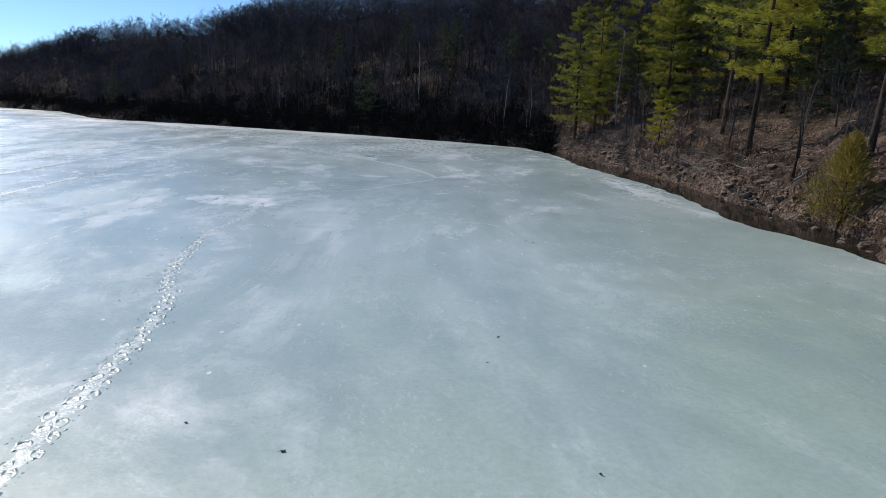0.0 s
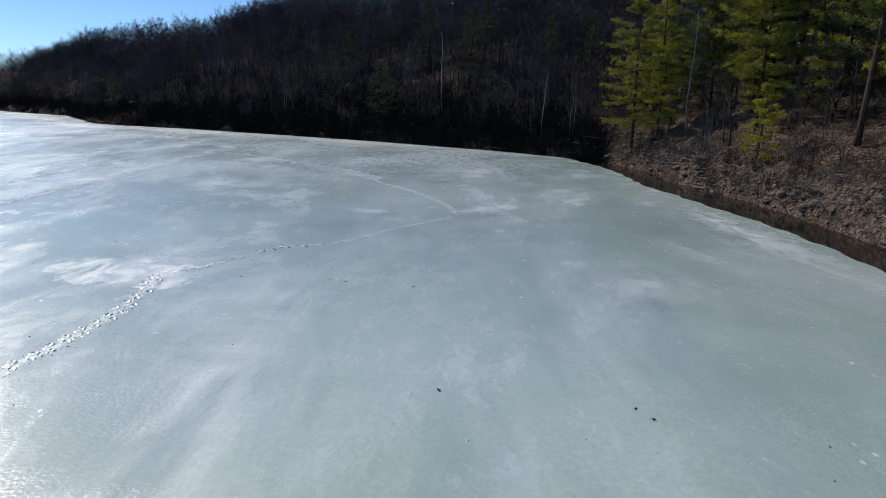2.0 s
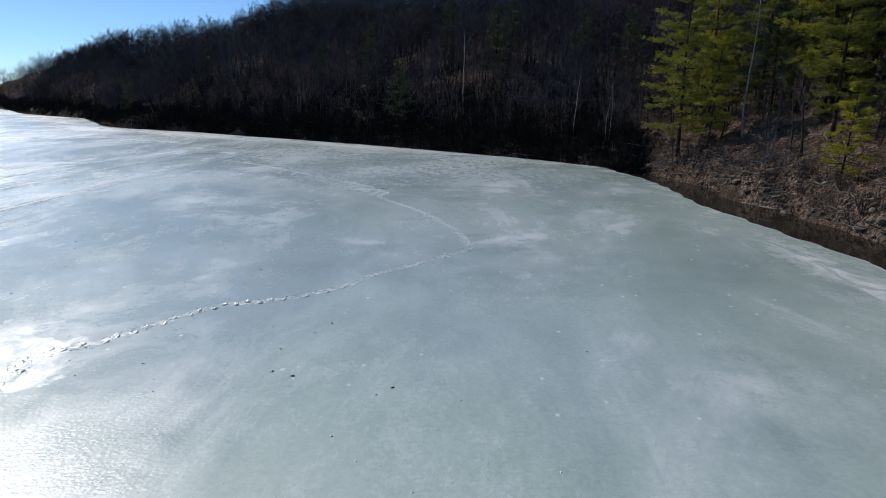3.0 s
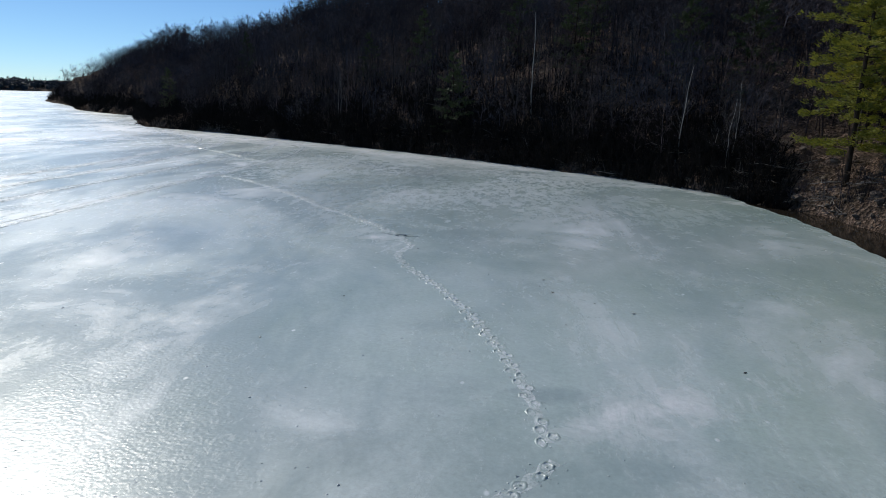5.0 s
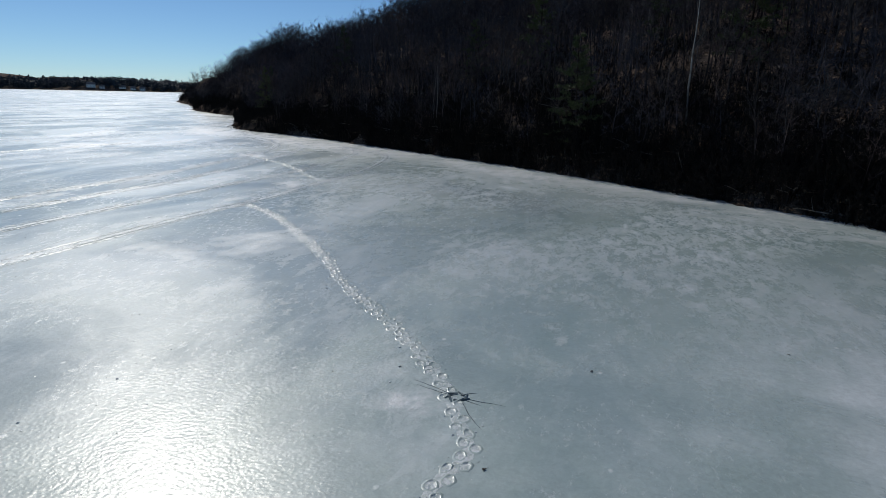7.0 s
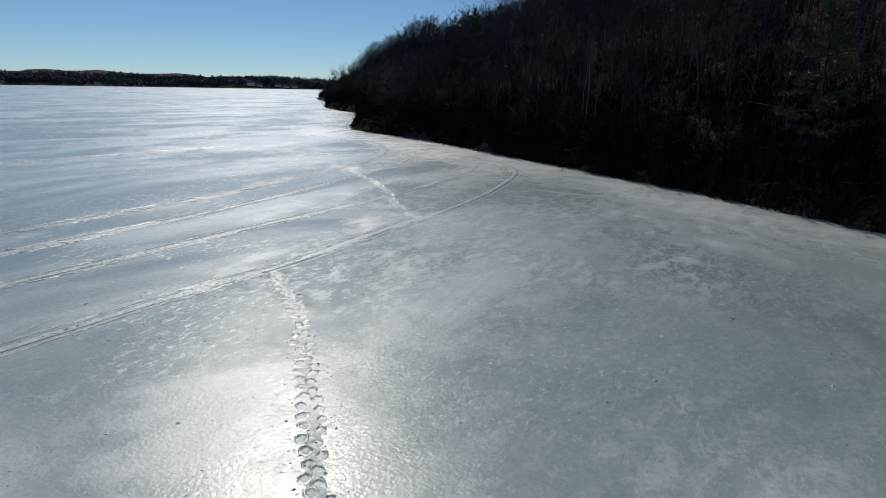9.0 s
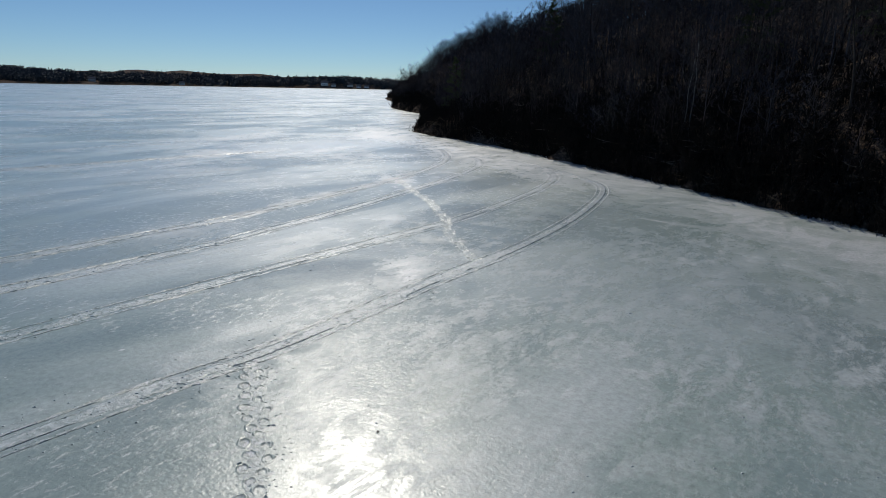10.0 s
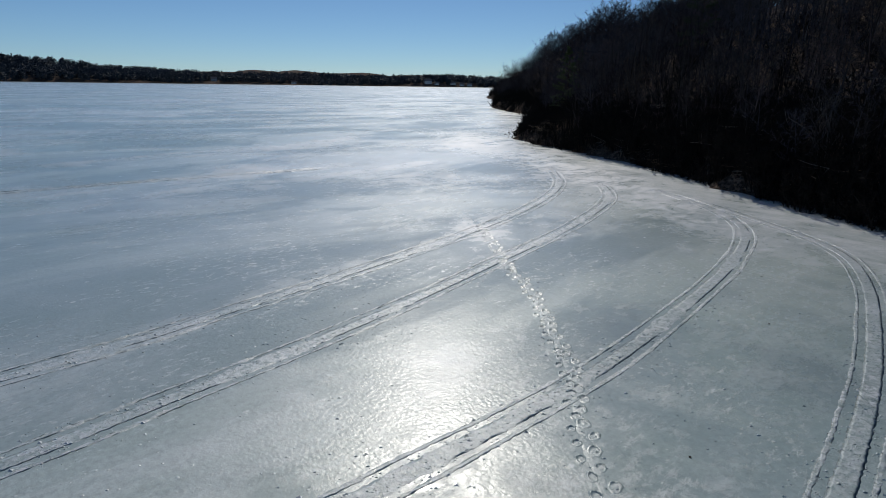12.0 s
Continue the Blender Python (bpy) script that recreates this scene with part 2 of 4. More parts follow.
def needle_material(name, dark, light, glow=0.0):
    m, t, b = material(name, 0.62, 0, 0.3)
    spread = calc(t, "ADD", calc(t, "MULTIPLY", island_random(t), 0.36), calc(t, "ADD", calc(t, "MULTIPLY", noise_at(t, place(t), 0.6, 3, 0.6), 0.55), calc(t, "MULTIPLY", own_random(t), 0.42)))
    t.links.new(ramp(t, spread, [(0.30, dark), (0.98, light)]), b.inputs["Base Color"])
    if glow:
        thin = t.nodes.new("ShaderNodeBsdfTranslucent")
        t.links.new(b.inputs["Base Color"].links[0].from_socket, thin.inputs["Color"])
        both = t.nodes.new("ShaderNodeMixShader")
        both.inputs[0].default_value = glow
        t.links.new(b.outputs[0], both.inputs[1])
        t.links.new(thin.outputs[0], both.inputs[2])
        t.links.new(both.outputs[0], t.nodes["Material Output"].inputs[0])
    return m


def rock_material():
    m, t, b = material("shore_rock", 0.85, 0, 0.3)
    p = place(t)
    n = noise_at(t, p, 2.6, 7, 0.68, 0.4)
    tone = ramp(t, n, [(0.32, (0.085, 0.064, 0.048)), (0.52, (0.185, 0.142, 0.108)), (0.72, (0.33, 0.265, 0.205))])
    t.links.new(blend(t, 1.0, tone, ramp(t, own_random(t), [(0, 0.65), (1, 1.25)]), "MULTIPLY"), b.inputs["Base Color"])
    bump(t, b, calc(t, "ADD", n, calc(t, "MULTIPLY", noise_at(t, p, 14, 4, 0.7), 0.4)), 0.9, 0.08)
    return m


def water_material():
    m, t, b = material("dark_water", 0.08, 0, 0.08)
    p = place(t)
    t.links.new(ramp(t, noise_at(t, p, 0.4, 3), [(0.3, (0.012, 0.011, 0.009)), (0.7, (0.03, 0.024, 0.018))]), b.inputs["Base Color"])
    bump(t, b, noise_at(t, p, 2.2, 3, 0.5), 0.12, 0.03)
    return m


def plain_material(name, colour, rough=0.8, scale=3.0):
    m, t, b = material(name, rough, 0, 0.3)
    n = noise_at(t, place(t), scale, 5, 0.65)
    t.links.new(ramp(t, n, [(0.3, tuple(v * 0.72 for v in colour)), (0.7, tuple(min(1, v * 1.2) for v in colour))]), b.inputs["Base Color"])
    bump(t, b, n, 0.3, 0.02)
    return m


# slush splashes and dark soaked places on the ice: x, y, half sizes, turn, softness
SPLASHES = [(-8.6, 31.6, 2.2, 1.2, 20, 0.8), (-6.9, 30.4, 1.0, 0.8, 40, 0.8), (-9.2, 32.2, 2.5, 1.4, 10, 0.5), (-6.9, 31.0, 1.4, 0.9, 20, 0.5), (-3.9, 59.3, 1.1, 0.7, 20, 0.3), (5.0, 45.2, 3.0, 1.1, 30, 0.1),
            (16.4, 40, 1.5, 8, 0, 0.2), (-22.6, 84.2, 1.1, 2.6, 35, 0.3), (-36.5, 99.5, 1.6, 3.6, 40, 0.3), (-40, 115, 26, 4.4, 148, 0.3), (-11, 98.5, 18, 3.6, 145, 0.3), (-64, 128, 16, 5, 140, 0.3)]
DARK_ICE = [(9.3, 32.0, 0.9, 1.9, 15, 0.2), (8.3, 29.0, 0.8, 0.9, 0, 0.2), (2.8, 45.4, 1.2, 0.5, 10, 0.3), (-26.5, 93.5, 1.6, 3.5, 10, 0.3), (-24.5, 86.5, 1.4, 3.0, -15, 0.3),
            (-8.3, 85.5, 5.5, 3.2, -35, 0.3), (-5.7, 82.5, 4.0, 2.4, -35, 0.3), (-23.4, 83.1, 3.4, 2.2, 20, 0.4), (-22.6, 94.9, 2.4, 1.4, -20, 0.4), (-22.3, 85.9, 1.3, 0.9, 10, 0.5)]
M_ICE = ice_material()
M_PRINT = ice_material("trodden_ice", 0.35)
M_TRACK = ice_material("packed_track_ice", 1.0)
M_FROST = ice_material("scuffed_frost", 1.2)
M_LITTER = litter_material()
M_BARK = bark_material("grey_brown_bark", (0.026, 0.022, 0.020), (0.090, 0.076, 0.070))
M_TWIG = bark_material("grey_brown_twigs", (0.055, 0.048, 0.046), (0.175, 0.150, 0.140), 5.0)
M_BARK_FAR = bark_material("grey_brown_bark_woods", (0.034, 0.028, 0.028), (0.160, 0.130, 0.124), 4.0, True)
# near-black bark colour: stands in for the deep shade along the wooded shore
M_SHADED_BRUSH = bark_material("shaded_brush", (0.010, 0.009, 0.008), (0.034, 0.029, 0.026), 5.0, False)
M_PALEBARK = bark_material("pale_grey_bark", (0.08, 0.074, 0.070), (0.21, 0.195, 0.185), 5.0)
M_PINE_BARK = bark_material("pine_bark", (0.030, 0.022, 0.018), (0.105, 0.078, 0.060))
M_BIRCH = birch_material()
M_NEEDLE = needle_material("pine_needles", (0.024, 0.064, 0.024), (0.44, 0.40, 0.045), 0.35)
# darker copy of the pine needles: backlit shade put into the colour
M_SHADED_PINE = needle_material("shaded_pine_needles", (0.022, 0.036, 0.014), (0.075, 0.095, 0.028))
# far crowns: the bluish haze of distance is put into the base colour
M_HAZED_FAR_WOODS = needle_material("far_woods_haze_tinted", (0.020, 0.032, 0.046), (0.046, 0.064, 0.082))
M_CEDAR = needle_material("cedar_sprays", (0.085, 0.072, 0.016), (0.36, 0.27, 0.05), 0.3)
M_OAKLEAF = needle_material("dry_oak_leaves", (0.09, 0.045, 0.022), (0.21, 0.115, 0.06))
M_ROCK = rock_material()
M_WATER = water_material()
M_DEADWOOD = plain_material("grey_deadwood", (0.22, 0.195, 0.17), 0.85, 6)
M_DRYGRASS = needle_material("dry_brush", (0.085, 0.058, 0.036), (0.24, 0.17, 0.10))
M_BRUSH = bark_material("brown_brush", (0.075, 0.055, 0.040), (0.17, 0.125, 0.09), 5.0, True)
M_SPECK = plain_material("dead_leaf", (0.05, 0.04, 0.032), 0.9, 20)
M_HOUSE = plain_material("house_siding", (0.72, 0.72, 0.70), 0.7, 2)
M_ROOF = plain_material("house_roof", (0.16, 0.15, 0.15), 0.8, 2)
M_PANE = material("window_pane", 0.1)[0]
M_PANE.node_tree.nodes["Principled BSDF"].inputs["Base Color"].default_value = (0.04, 0.05, 0.06, 1)
# ---------------------------------------------------------------- land form
SHORE = [(60, -400), (30, -150), (21.4, -60), (20.0, -20), (19.6, 5), (20.1, 20), (20.7, 26), (21.1, 31), (21.7, 36), (21.9, 43), (21.6, 50),
         (21.0, 56), (21.1, 63), (20.6, 69), (19.2, 73.5), (15.8, 80.2), (11.3, 85.4), (4.4, 91.2), (-3.6, 97.8), (-12.2, 104), (-23.5, 111.4),
         (-35, 119), (-46, 126.2), (-57, 130), (-66.5, 136.5), (-72, 146), (-82, 160), (-93, 176), (-108, 186), (-130, 204), (-152, 231),
         (-178, 258), (-202, 281), (-224, 304), (-246, 342), (-296, 420), (-350, 520), (-300, 660), (150, 860), (600, 950), (1500, 1000), (2500, 600), (2500, -1200), (300, -1200)]
FAR = [(-3200, -1500), (-1700, -900), (-1420, -300), (-1390, 60), (-1330, 260), (-1260, 480), (-1180, 690), (-1060, 900), (-900, 1090), (-640, 1330),
       (-300, 1600), (200, 1900), (900, 2100), (900, 3200), (-3200, 3200)]


def signed_distance(px, py, poly):
    """Metres inside (positive) or outside (negative) a closed outline."""
    a = np.array(poly, float)
    b = np.roll(a, -1, 0)
    best = np.full(px.shape, 1e18)
    inside = np.zeros(px.shape, bool)
    for (ax, ay), (bx, by) in zip(a, b):
        ex, ey = bx - ax, by - ay
        t = np.clip(((px - ax) * ex + (py - ay) * ey) / (ex * ex + ey * ey), 0, 1)
        best = np.minimum(best, (px - ax - t * ex) ** 2 + (py - ay - t * ey) ** 2)
        if ay != by:
            inside ^= ((ay > py) != (by > py)) & (px < (bx - ax) * (py - ay) / (by - ay) + ax)
    return np.where(inside, 1, -1) * np.sqrt(best)


def wave(x, y, size, seed):
    """Smooth uneven relief between about -1 and 1."""
    r = np.random.RandomState(seed)
    out = np.zeros(np.shape(x))
    for k in range(7):
        a, p, f = r.uniform(0, 6.28), r.uniform(0, 6.28), r.uniform(0.6, 1.7) * 6.28 / size
        out = out + np.sin((x * np.cos(a) + y * np.sin(a)) * f + p)
    return out / 3.2


def ground_height(x, y):
    x, y = np.asarray(x, float), np.asarray(y, float)
    d = signed_distance(x, y, SHORE) + 0.7 * wave(x, y, 9, 3) + 0.25 * wave(x, y, 2.6, 4)
    up = np.maximum(d, 0)
    hill = 1.2 * (1 - np.exp(-up / 0.6)) + CREST * (1 - np.exp(-up * SLOPE / CREST))
    hill = hill + np.clip(up / 12, 0, 1) * (1.3 * wave(x, y, 26, 5) + 3.0 * wave(x, y, 90, 6)) + np.clip(up / 1.5, 0, 1) * (0.18 * wave(x, y, 2.4, 7) + 0.10 * wave(x, y, 1.3, 17))
    e = signed_distance(x, y, FAR) + 14 * wave(x, y, 160, 8)
    far = np.maximum(e, 0)
    far = 1.5 * (1 - np.exp(-far / 6)) + (20 + 24 * np.clip((520 - y) / 200, 0, 1) + 16 * np.exp(-((y - 1010) / 60) ** 2)) * (1 - np.exp(-far / 220)) * (1 + 0.45 * wave(x, y, 420, 9))
    bed = -0.35 - 1.6 * (1 - np.exp(np.minimum(d, 0) / 4))
    return np.where(d > 0, np.maximum(hill, 0.02), np.where(e > 0, far, bed))


# ---------------------------------------------------------------- mesh helpers
def mesh_of(name, verts, faces, mats, smooth=False, index=None):
    me = bpy.data.meshes.new(name)
    me.from_pydata([tuple(v) for v in verts], [], [tuple(f) for f in faces])
    for m in mats if isinstance(mats, (list, tuple)) else [mats]:
        me.materials.append(m)
    if smooth:
        me.polygons.foreach_set("use_smooth", [True] * len(me.polygons))
    if index is not None:
        me.polygons.foreach_set("material_index", index)
    me.update()
    return me


def part(name, me, parent, label="", m=None):
    ob = new(name, me)
    ob.parent = parent
    if m is not None:
        ob.matrix_basis = m
    if label:
        tagged(ob, label)
    return ob


def mesh_tris(name, verts, tris, mat):
    """A large mesh of triangles from arrays."""
    me = bpy.data.meshes.new(name)
    me.vertices.add(len(verts))
    me.vertices.foreach_set("co", np.asarray(verts, np.float32).ravel())
    me.loops.add(len(tris) * 3)
    me.loops.foreach_set("vertex_index", np.asarray(tris, np.int32).ravel())
    me.polygons.add(len(tris))
    me.polygons.foreach_set("loop_start", np.arange(0, len(tris) * 3, 3, dtype=np.int32))
    me.materials.append(mat)
    me.update(calc_edges=True)
    me.validate()
    return me


class Build:
    """Gathers vertices and faces."""

    def __init__(self):
        self.v, self.f = [], []

    def tube(self, pts, radii, sides=5, cap=True):
        pts = [Vector(p) for p in pts]
        base = len(self.v)
        for i, p in enumerate(pts):
            d = (pts[min(i + 1, len(pts) - 1)] - pts[max(i - 1, 0)])
            d = d.normalized() if d.length > 1e-9 else Vector((0, 0, 1))
            u = d.cross(Vector((0.31, 0.93, 0.2)) if abs(d.y) < 0.9 else Vector((1, 0, 0.1))).normalized()
            w = d.cross(u)
            for k in range(sides):
                a = 6.28318 * k / sides
                self.v.append(p + (u * math.cos(a) + w * math.sin(a)) * radii[i])
        for i in range(len(pts) - 1):
            for k in range(sides):
                a, b2 = base + i * sides + k, base + i * sides + (k + 1) % sides
                self.f.append((a, b2, b2 + sides, a + sides))
        if cap:
            self.f.append(tuple(base + (len(pts) - 1) * sides + k for k in range(sides)))
            self.f.append(tuple(base + k for k in reversed(range(sides))))

    def blade(self, a, b, width, side):
        """A thin tapering twig, leaf or needle tuft between two points."""
        a, b = Vector(a), Vector(b)
        s = (b - a).cross(side)
        s = s.normalized() * width * 0.5 if s.length > 1e-9 else Vector((width * 0.5, 0, 0))
        base = len(self.v)
        self.v += [a - s, a + s, b]
        self.f.append((base, base + 1, base + 2))

    def leaf(self, a, b, width, side):
        a, b = Vector(a), Vector(b)
        s = (b - a).cross(side)
        s = s.normalized() * width * 0.5 if s.length > 1e-9 else Vector((width * 0.5, 0, 0))
        c = (a + b) * 0.5
        base = len(self.v)
        self.v += [a, c + s, b, c - s]
        self.f.append((base, base + 1, base + 2, base + 3))

    def mesh(self, name, mats, smooth=False):
        return mesh_of(name, self.v, self.f, mats, smooth)


def rand_dir(r, up=0.0):
    d = Vector((r.gauss(0, 1), r.gauss(0, 1), r.gauss(0, 1) + up))
    return d.normalized()


def limb(r, start, d, length, bend, n=4, lift=0.15):
    pts, p, d = [Vector(start)], Vector(start), Vector(d)
    for _ in range(n):
        d = (d + rand_dir(r) * bend + Vector((0, 0, lift))).normalized()
        p = p + d * (length / n)
        pts.append(p)
    return pts


def bare_tree(seed, height, fork=0.45, limbs=9, twigs=16, spread=0.75, thick=0.02, sides=5, lean=0.05):
    """Trunk with main stem, and a crown of limbs, branches and fine twigs."""
    r = random.Random(seed)
    trunk, crown = Build(), Build()
    stem = limb(r, (0, 0, -0.3), (r.uniform(-lean, lean), r.uniform(-lean, lean), 1), height * 0.92, 0.07, 7, 0.05)
    rad = [height * thick * (1 - 0.9 * (i / 7)) + 0.012 for i in range(8)]
    rad[0] *= 1.35
    trunk.tube(stem, rad, sides)
    for k in range(limbs):
        f = fork + (0.97 - fork) * (k + r.random()) / limbs
        i = min(int(f * 7), 6)
        at = stem[i].lerp(stem[i + 1], f * 7 - i)
        a = k * 2.4 + r.uniform(-0.6, 0.6)
        long = height * (0.36 - 0.20 * f) * r.uniform(0.8, 1.35) * (0.7 + spread * 0.5)
        pts = limb(r, at, (math.cos(a) * spread, math.sin(a) * spread, 0.75), long, 0.22, 4, 0.12)
        w = height * thick * 0.36 * (1.15 - f)
        crown.tube(pts, [w, w * 0.75, w * 0.55, w * 0.35, 0.006], 3, False)
        for j in range(4):
            p0 = pts[1].lerp(pts[3], r.random()) if j < 3 else pts[3]
            b1 = limb(r, p0, (pts[3] - pts[0]).normalized() + rand_dir(r) * 0.8, long * r.uniform(0.35, 0.6), 0.25, 2, 0.15)
            crown.tube(b1, [w * 0.36, w * 0.22, 0.004], 3, False)
            for _ in range(max(1, twigs // 4)):
                q = b1[0].lerp(b1[2], r.uniform(0.15, 1))
                e = q + ((b1[2] - b1[0]).normalized() * 0.7 + rand_dir(r, 0.4)).normalized() * r.uniform(0.3, 0.9) * height * 0.075
                crown.blade(q, e, 0.028 * height / 11, rand_dir(r))
    return trunk, crown


def light_tree(seed, height, twigs=390, low=0.22, wide=0.036):
    """A bare tree of the hill's woods: stem, limbs, branches and a rounded haze of short twigs."""
    r = random.Random(seed)
    t = Build()
    stem = limb(r, (0, 0, -0.5), (r.uniform(-0.10, 0.10), r.uniform(-0.10, 0.10), 1), height * 0.86, 0.07, 4, 0.05)
    t.tube(stem, [height * 0.010, height * 0.008, height * 0.006, height * 0.004, 0.012], 3, False)
    n1, n2 = 11, 5
    for k in range(n1):
        f = low + (0.98 - low) * (k + r.random()) / n1
        i = min(int(f * 4), 3)
        at = stem[i].lerp(stem[i + 1], f * 4 - i)
        a = k * 2.4 + r.random()
        g = (f - low) / (1 - low)
        long = height * (0.13 + 0.17 * math.sin(min(1, g * 0.8 + 0.25) * 3.14)) * r.uniform(0.75, 1.2)
        e = at + Vector((math.cos(a), math.sin(a), 0.35 + 0.9 * g)).normalized() * long
        t.blade(at, e, height * 0.007, rand_dir(r))
        for j in range(n2):
            p = at.lerp(e, 0.3 + 0.7 * (j + r.random()) / n2)
            q = p + ((e - at).normalized() * 0.6 + rand_dir(r, 0.35)).normalized() * height * r.uniform(0.05, 0.10)
            t.blade(p, q, wide, rand_dir(r))
            for _ in range(max(2, twigs // (n1 * n2))):
                c = p.lerp(q, r.uniform(0.2, 1.1))
                t.blade(c, c + ((q - p).normalized() * 0.7 + rand_dir(r, 0.25)).normalized() * height * r.uniform(0.028, 0.065), wide * r.uniform(0.7, 1.4), rand_dir(r))
    return t


def shrub(seed, height, twigs=160, wide=0.045):
    """Thin stems and twigs rising from the ground."""
    r = random.Random(seed)
    t = Build()
    for _ in range(9):
        a = r.uniform(0, 6.28)
        d = Vector((math.cos(a) * r.uniform(0.1, 0.8), math.sin(a) * r.uniform(0.1, 0.8), 1)).normalized()
        p, e = Vector((math.cos(a) * 0.2, math.sin(a) * 0.2, -0.1)), d * height * r.uniform(0.6, 1.1)
        t.blade(p, e, wide * 1.2, rand_dir(r))
        for _ in range(twigs // 9):
            q = p.lerp(e, r.uniform(0.2, 1))
            t.blade(q, q + (d + rand_dir(r) * 0.9).normalized() * height * r.uniform(0.08, 0.24), wide * r.uniform(0.6, 1.2), rand_dir(r))
    return t


def far_tree(seed, height, pointed):
    """A crown of coarse ragged clumps on a stem, for the far shore."""
    r = random.Random(seed)
    t = Build()
    t.tube([(0, 0, -1), (0, 0, height * 0.9)], [0.25, 0.05], 3, False)
    for k in range(64):
        f = r.uniform(0.08, 1)
        wide = height * (0.22 * (1 - f) + 0.03 if pointed else 0.30 * math.sin(min(1, f * 1.05) * 3.1) ** 0.6 + 0.04)
        a = r.uniform(0, 6.28)
        p = Vector((math.cos(a) * wide * 0.35, math.sin(a) * wide * 0.35, f * height * 0.93))
        q = p + Vector((math.cos(a) * wide, math.sin(a) * wide, r.uniform(-0.05, 0.10) * height))
        t.blade(p, q, r.uniform(0.9, 2.0), rand_dir(r))
    return t


def pine_tree(seed, height, bare=0.3, reach=0.26, rows=15, tufts=26, fine=1.0):
    """White pine: straight trunk, tiers of level limbs with side sprays of short needles and gaps between."""
    r = random.Random(seed)
    trunk, crown = Build(), Build()
    stem = limb(r, (0, 0, -0.3), (r.uniform(-0.03, 0.03), r.uniform(-0.03, 0.03), 1), height, 0.025, 8, 0.1)
    trunk.tube(stem, [height * 0.0115 * (1 - 0.92 * i / 8) + 0.01 for i in range(9)], 7)
    for k in range(9):
        f = r.uniform(0.10, bare + 0.1)
        at = stem[0].lerp(stem[8], f)
        a = r.uniform(0, 6.28)
        trunk.tube(limb(r, at, (math.cos(a), math.sin(a), 0.05), r.uniform(0.6, 2.2), 0.2, 3, 0.0), [0.03, 0.02, 0.012, 0.005], 3, False)
    for k in range(rows):
        f = bare + (0.985 - bare) * (k / (rows - 1)) ** 0.9
        i = min(int(f * 8), 7)
        at = stem[i].lerp(stem[i + 1], f * 8 - i)
        wide = height * reach * (1 - f) ** 0.62 * (0.55 + 0.45 * min(1, (f - bare) / 0.2 + 0.35)) + 0.35
        for j in range(5 if f < 0.9 else 3):
            if r.random() < 0.2:
                continue
            a = k * 1.1 + j * 1.257 + r.uniform(-0.5, 0.5)
            long = wide * r.uniform(0.45, 1.3)
            pts = limb(r, at + Vector((0, 0, r.uniform(-0.6, 0.6))), (math.cos(a), math.sin(a), r.uniform(-0.12, 0.22) + 0.5 * (f - 0.5)), long, 0.13, 4, 0.05)
            trunk.tube(pts, [0.040, 0.032, 0.024, 0.015, 0.006], 3, False)
            out = (pts[4] - pts[0]).normalized()
            cross = Vector((-out.y, out.x, 0))
            for q in range(int(tufts * (0.35 + long / wide * 0.5))):
                g = r.uniform(0.22, 1.05)
                i2 = min(int(g * 4), 3)
                side = r.gauss(0, 0.15) * long
                p = pts[i2].lerp(pts[i2 + 1], g * 4 - i2) + cross * side + out * abs(side) * 0.5 + Vector((0, 0, r.uniform(-0.10, 0.12) - abs(side) * 0.12))
                for _ in range(13):
                    d = (out * 0.5 + cross * (r.uniform(-0.9, 0.9) + (0.5 if side > 0 else -0.5)) + Vector((0, 0, r.uniform(-0.35, 0.6)))).normalized()
                    q2 = p + rand_dir(r) * 0.13
                    crown.blade(q2, q2 + d * r.uniform(0.13, 0.34) * fine, r.uniform(0.035, 0.075) * fine, rand_dir(r))
    return trunk, crown


def cedar_bush(seed, height, wide):
    r = random.Random(seed)
    trunk, crown = Build(), Build()
    trunk.tube(limb(r, (0, 0, -0.3), (0, 0, 1), height * 0.95, 0.05, 5, 0.1), [0.09, 0.075, 0.055, 0.035, 0.02, 0.008], 6)
    for k in range(420):
        f = r.random() ** 0.8
        a = r.uniform(0, 6.28)
        rad = wide * (1 - f) ** 0.8 * (0.25 + 0.85 * r.random() ** 0.6) * (1 + 0.35 * math.sin(a * 2 + f * 7))
        p = Vector((math.cos(a) * rad, math.sin(a) * rad, 0.12 + f * height * 0.93))
        if k % 4 == 0:
            trunk.tube([(0, 0, p.z * 0.85), p], [0.016, 0.004], 3, False)
        for _ in range(14):
            d = (Vector((math.cos(a), math.sin(a), 1.3)) + rand_dir(r) * 0.9).normalized()
            q = p + rand_dir(r) * 0.2
            crown.leaf(q, q + d * r.uniform(0.08, 0.30), r.uniform(0.018, 0.045), rand_dir(r))
    return trunk, crown


def ground_z(x, y):
    return float(ground_height(np.array([x]), np.array([y]))[0])


def on_ground(places):
    """Adds the ground's height to rows that begin with x, y."""
    z = ground_height(np.array([p[0] for p in places]), np.array([p[1] for p in places]))
    return [(p[0], p[1], float(h), *p[2:]) for p, h in zip(places, z)]


def plant(name, meshes, x, y, scale=1.0, turn=0.0, tilt=0.0, label="", category="tree", group="", z=None):
    """An Empty at the foot with its trunk and crown under it."""
    ob = new(name)
    ob.matrix_basis = pose(x, y, ground_z(x, y) if z is None else z, tilt, 0, turn) @ Matrix.Diagonal((scale, scale, scale, 1))
    tagged(ob, label, category, group)
    for pname, me in meshes:
        part(pname, me, ob)
    return ob


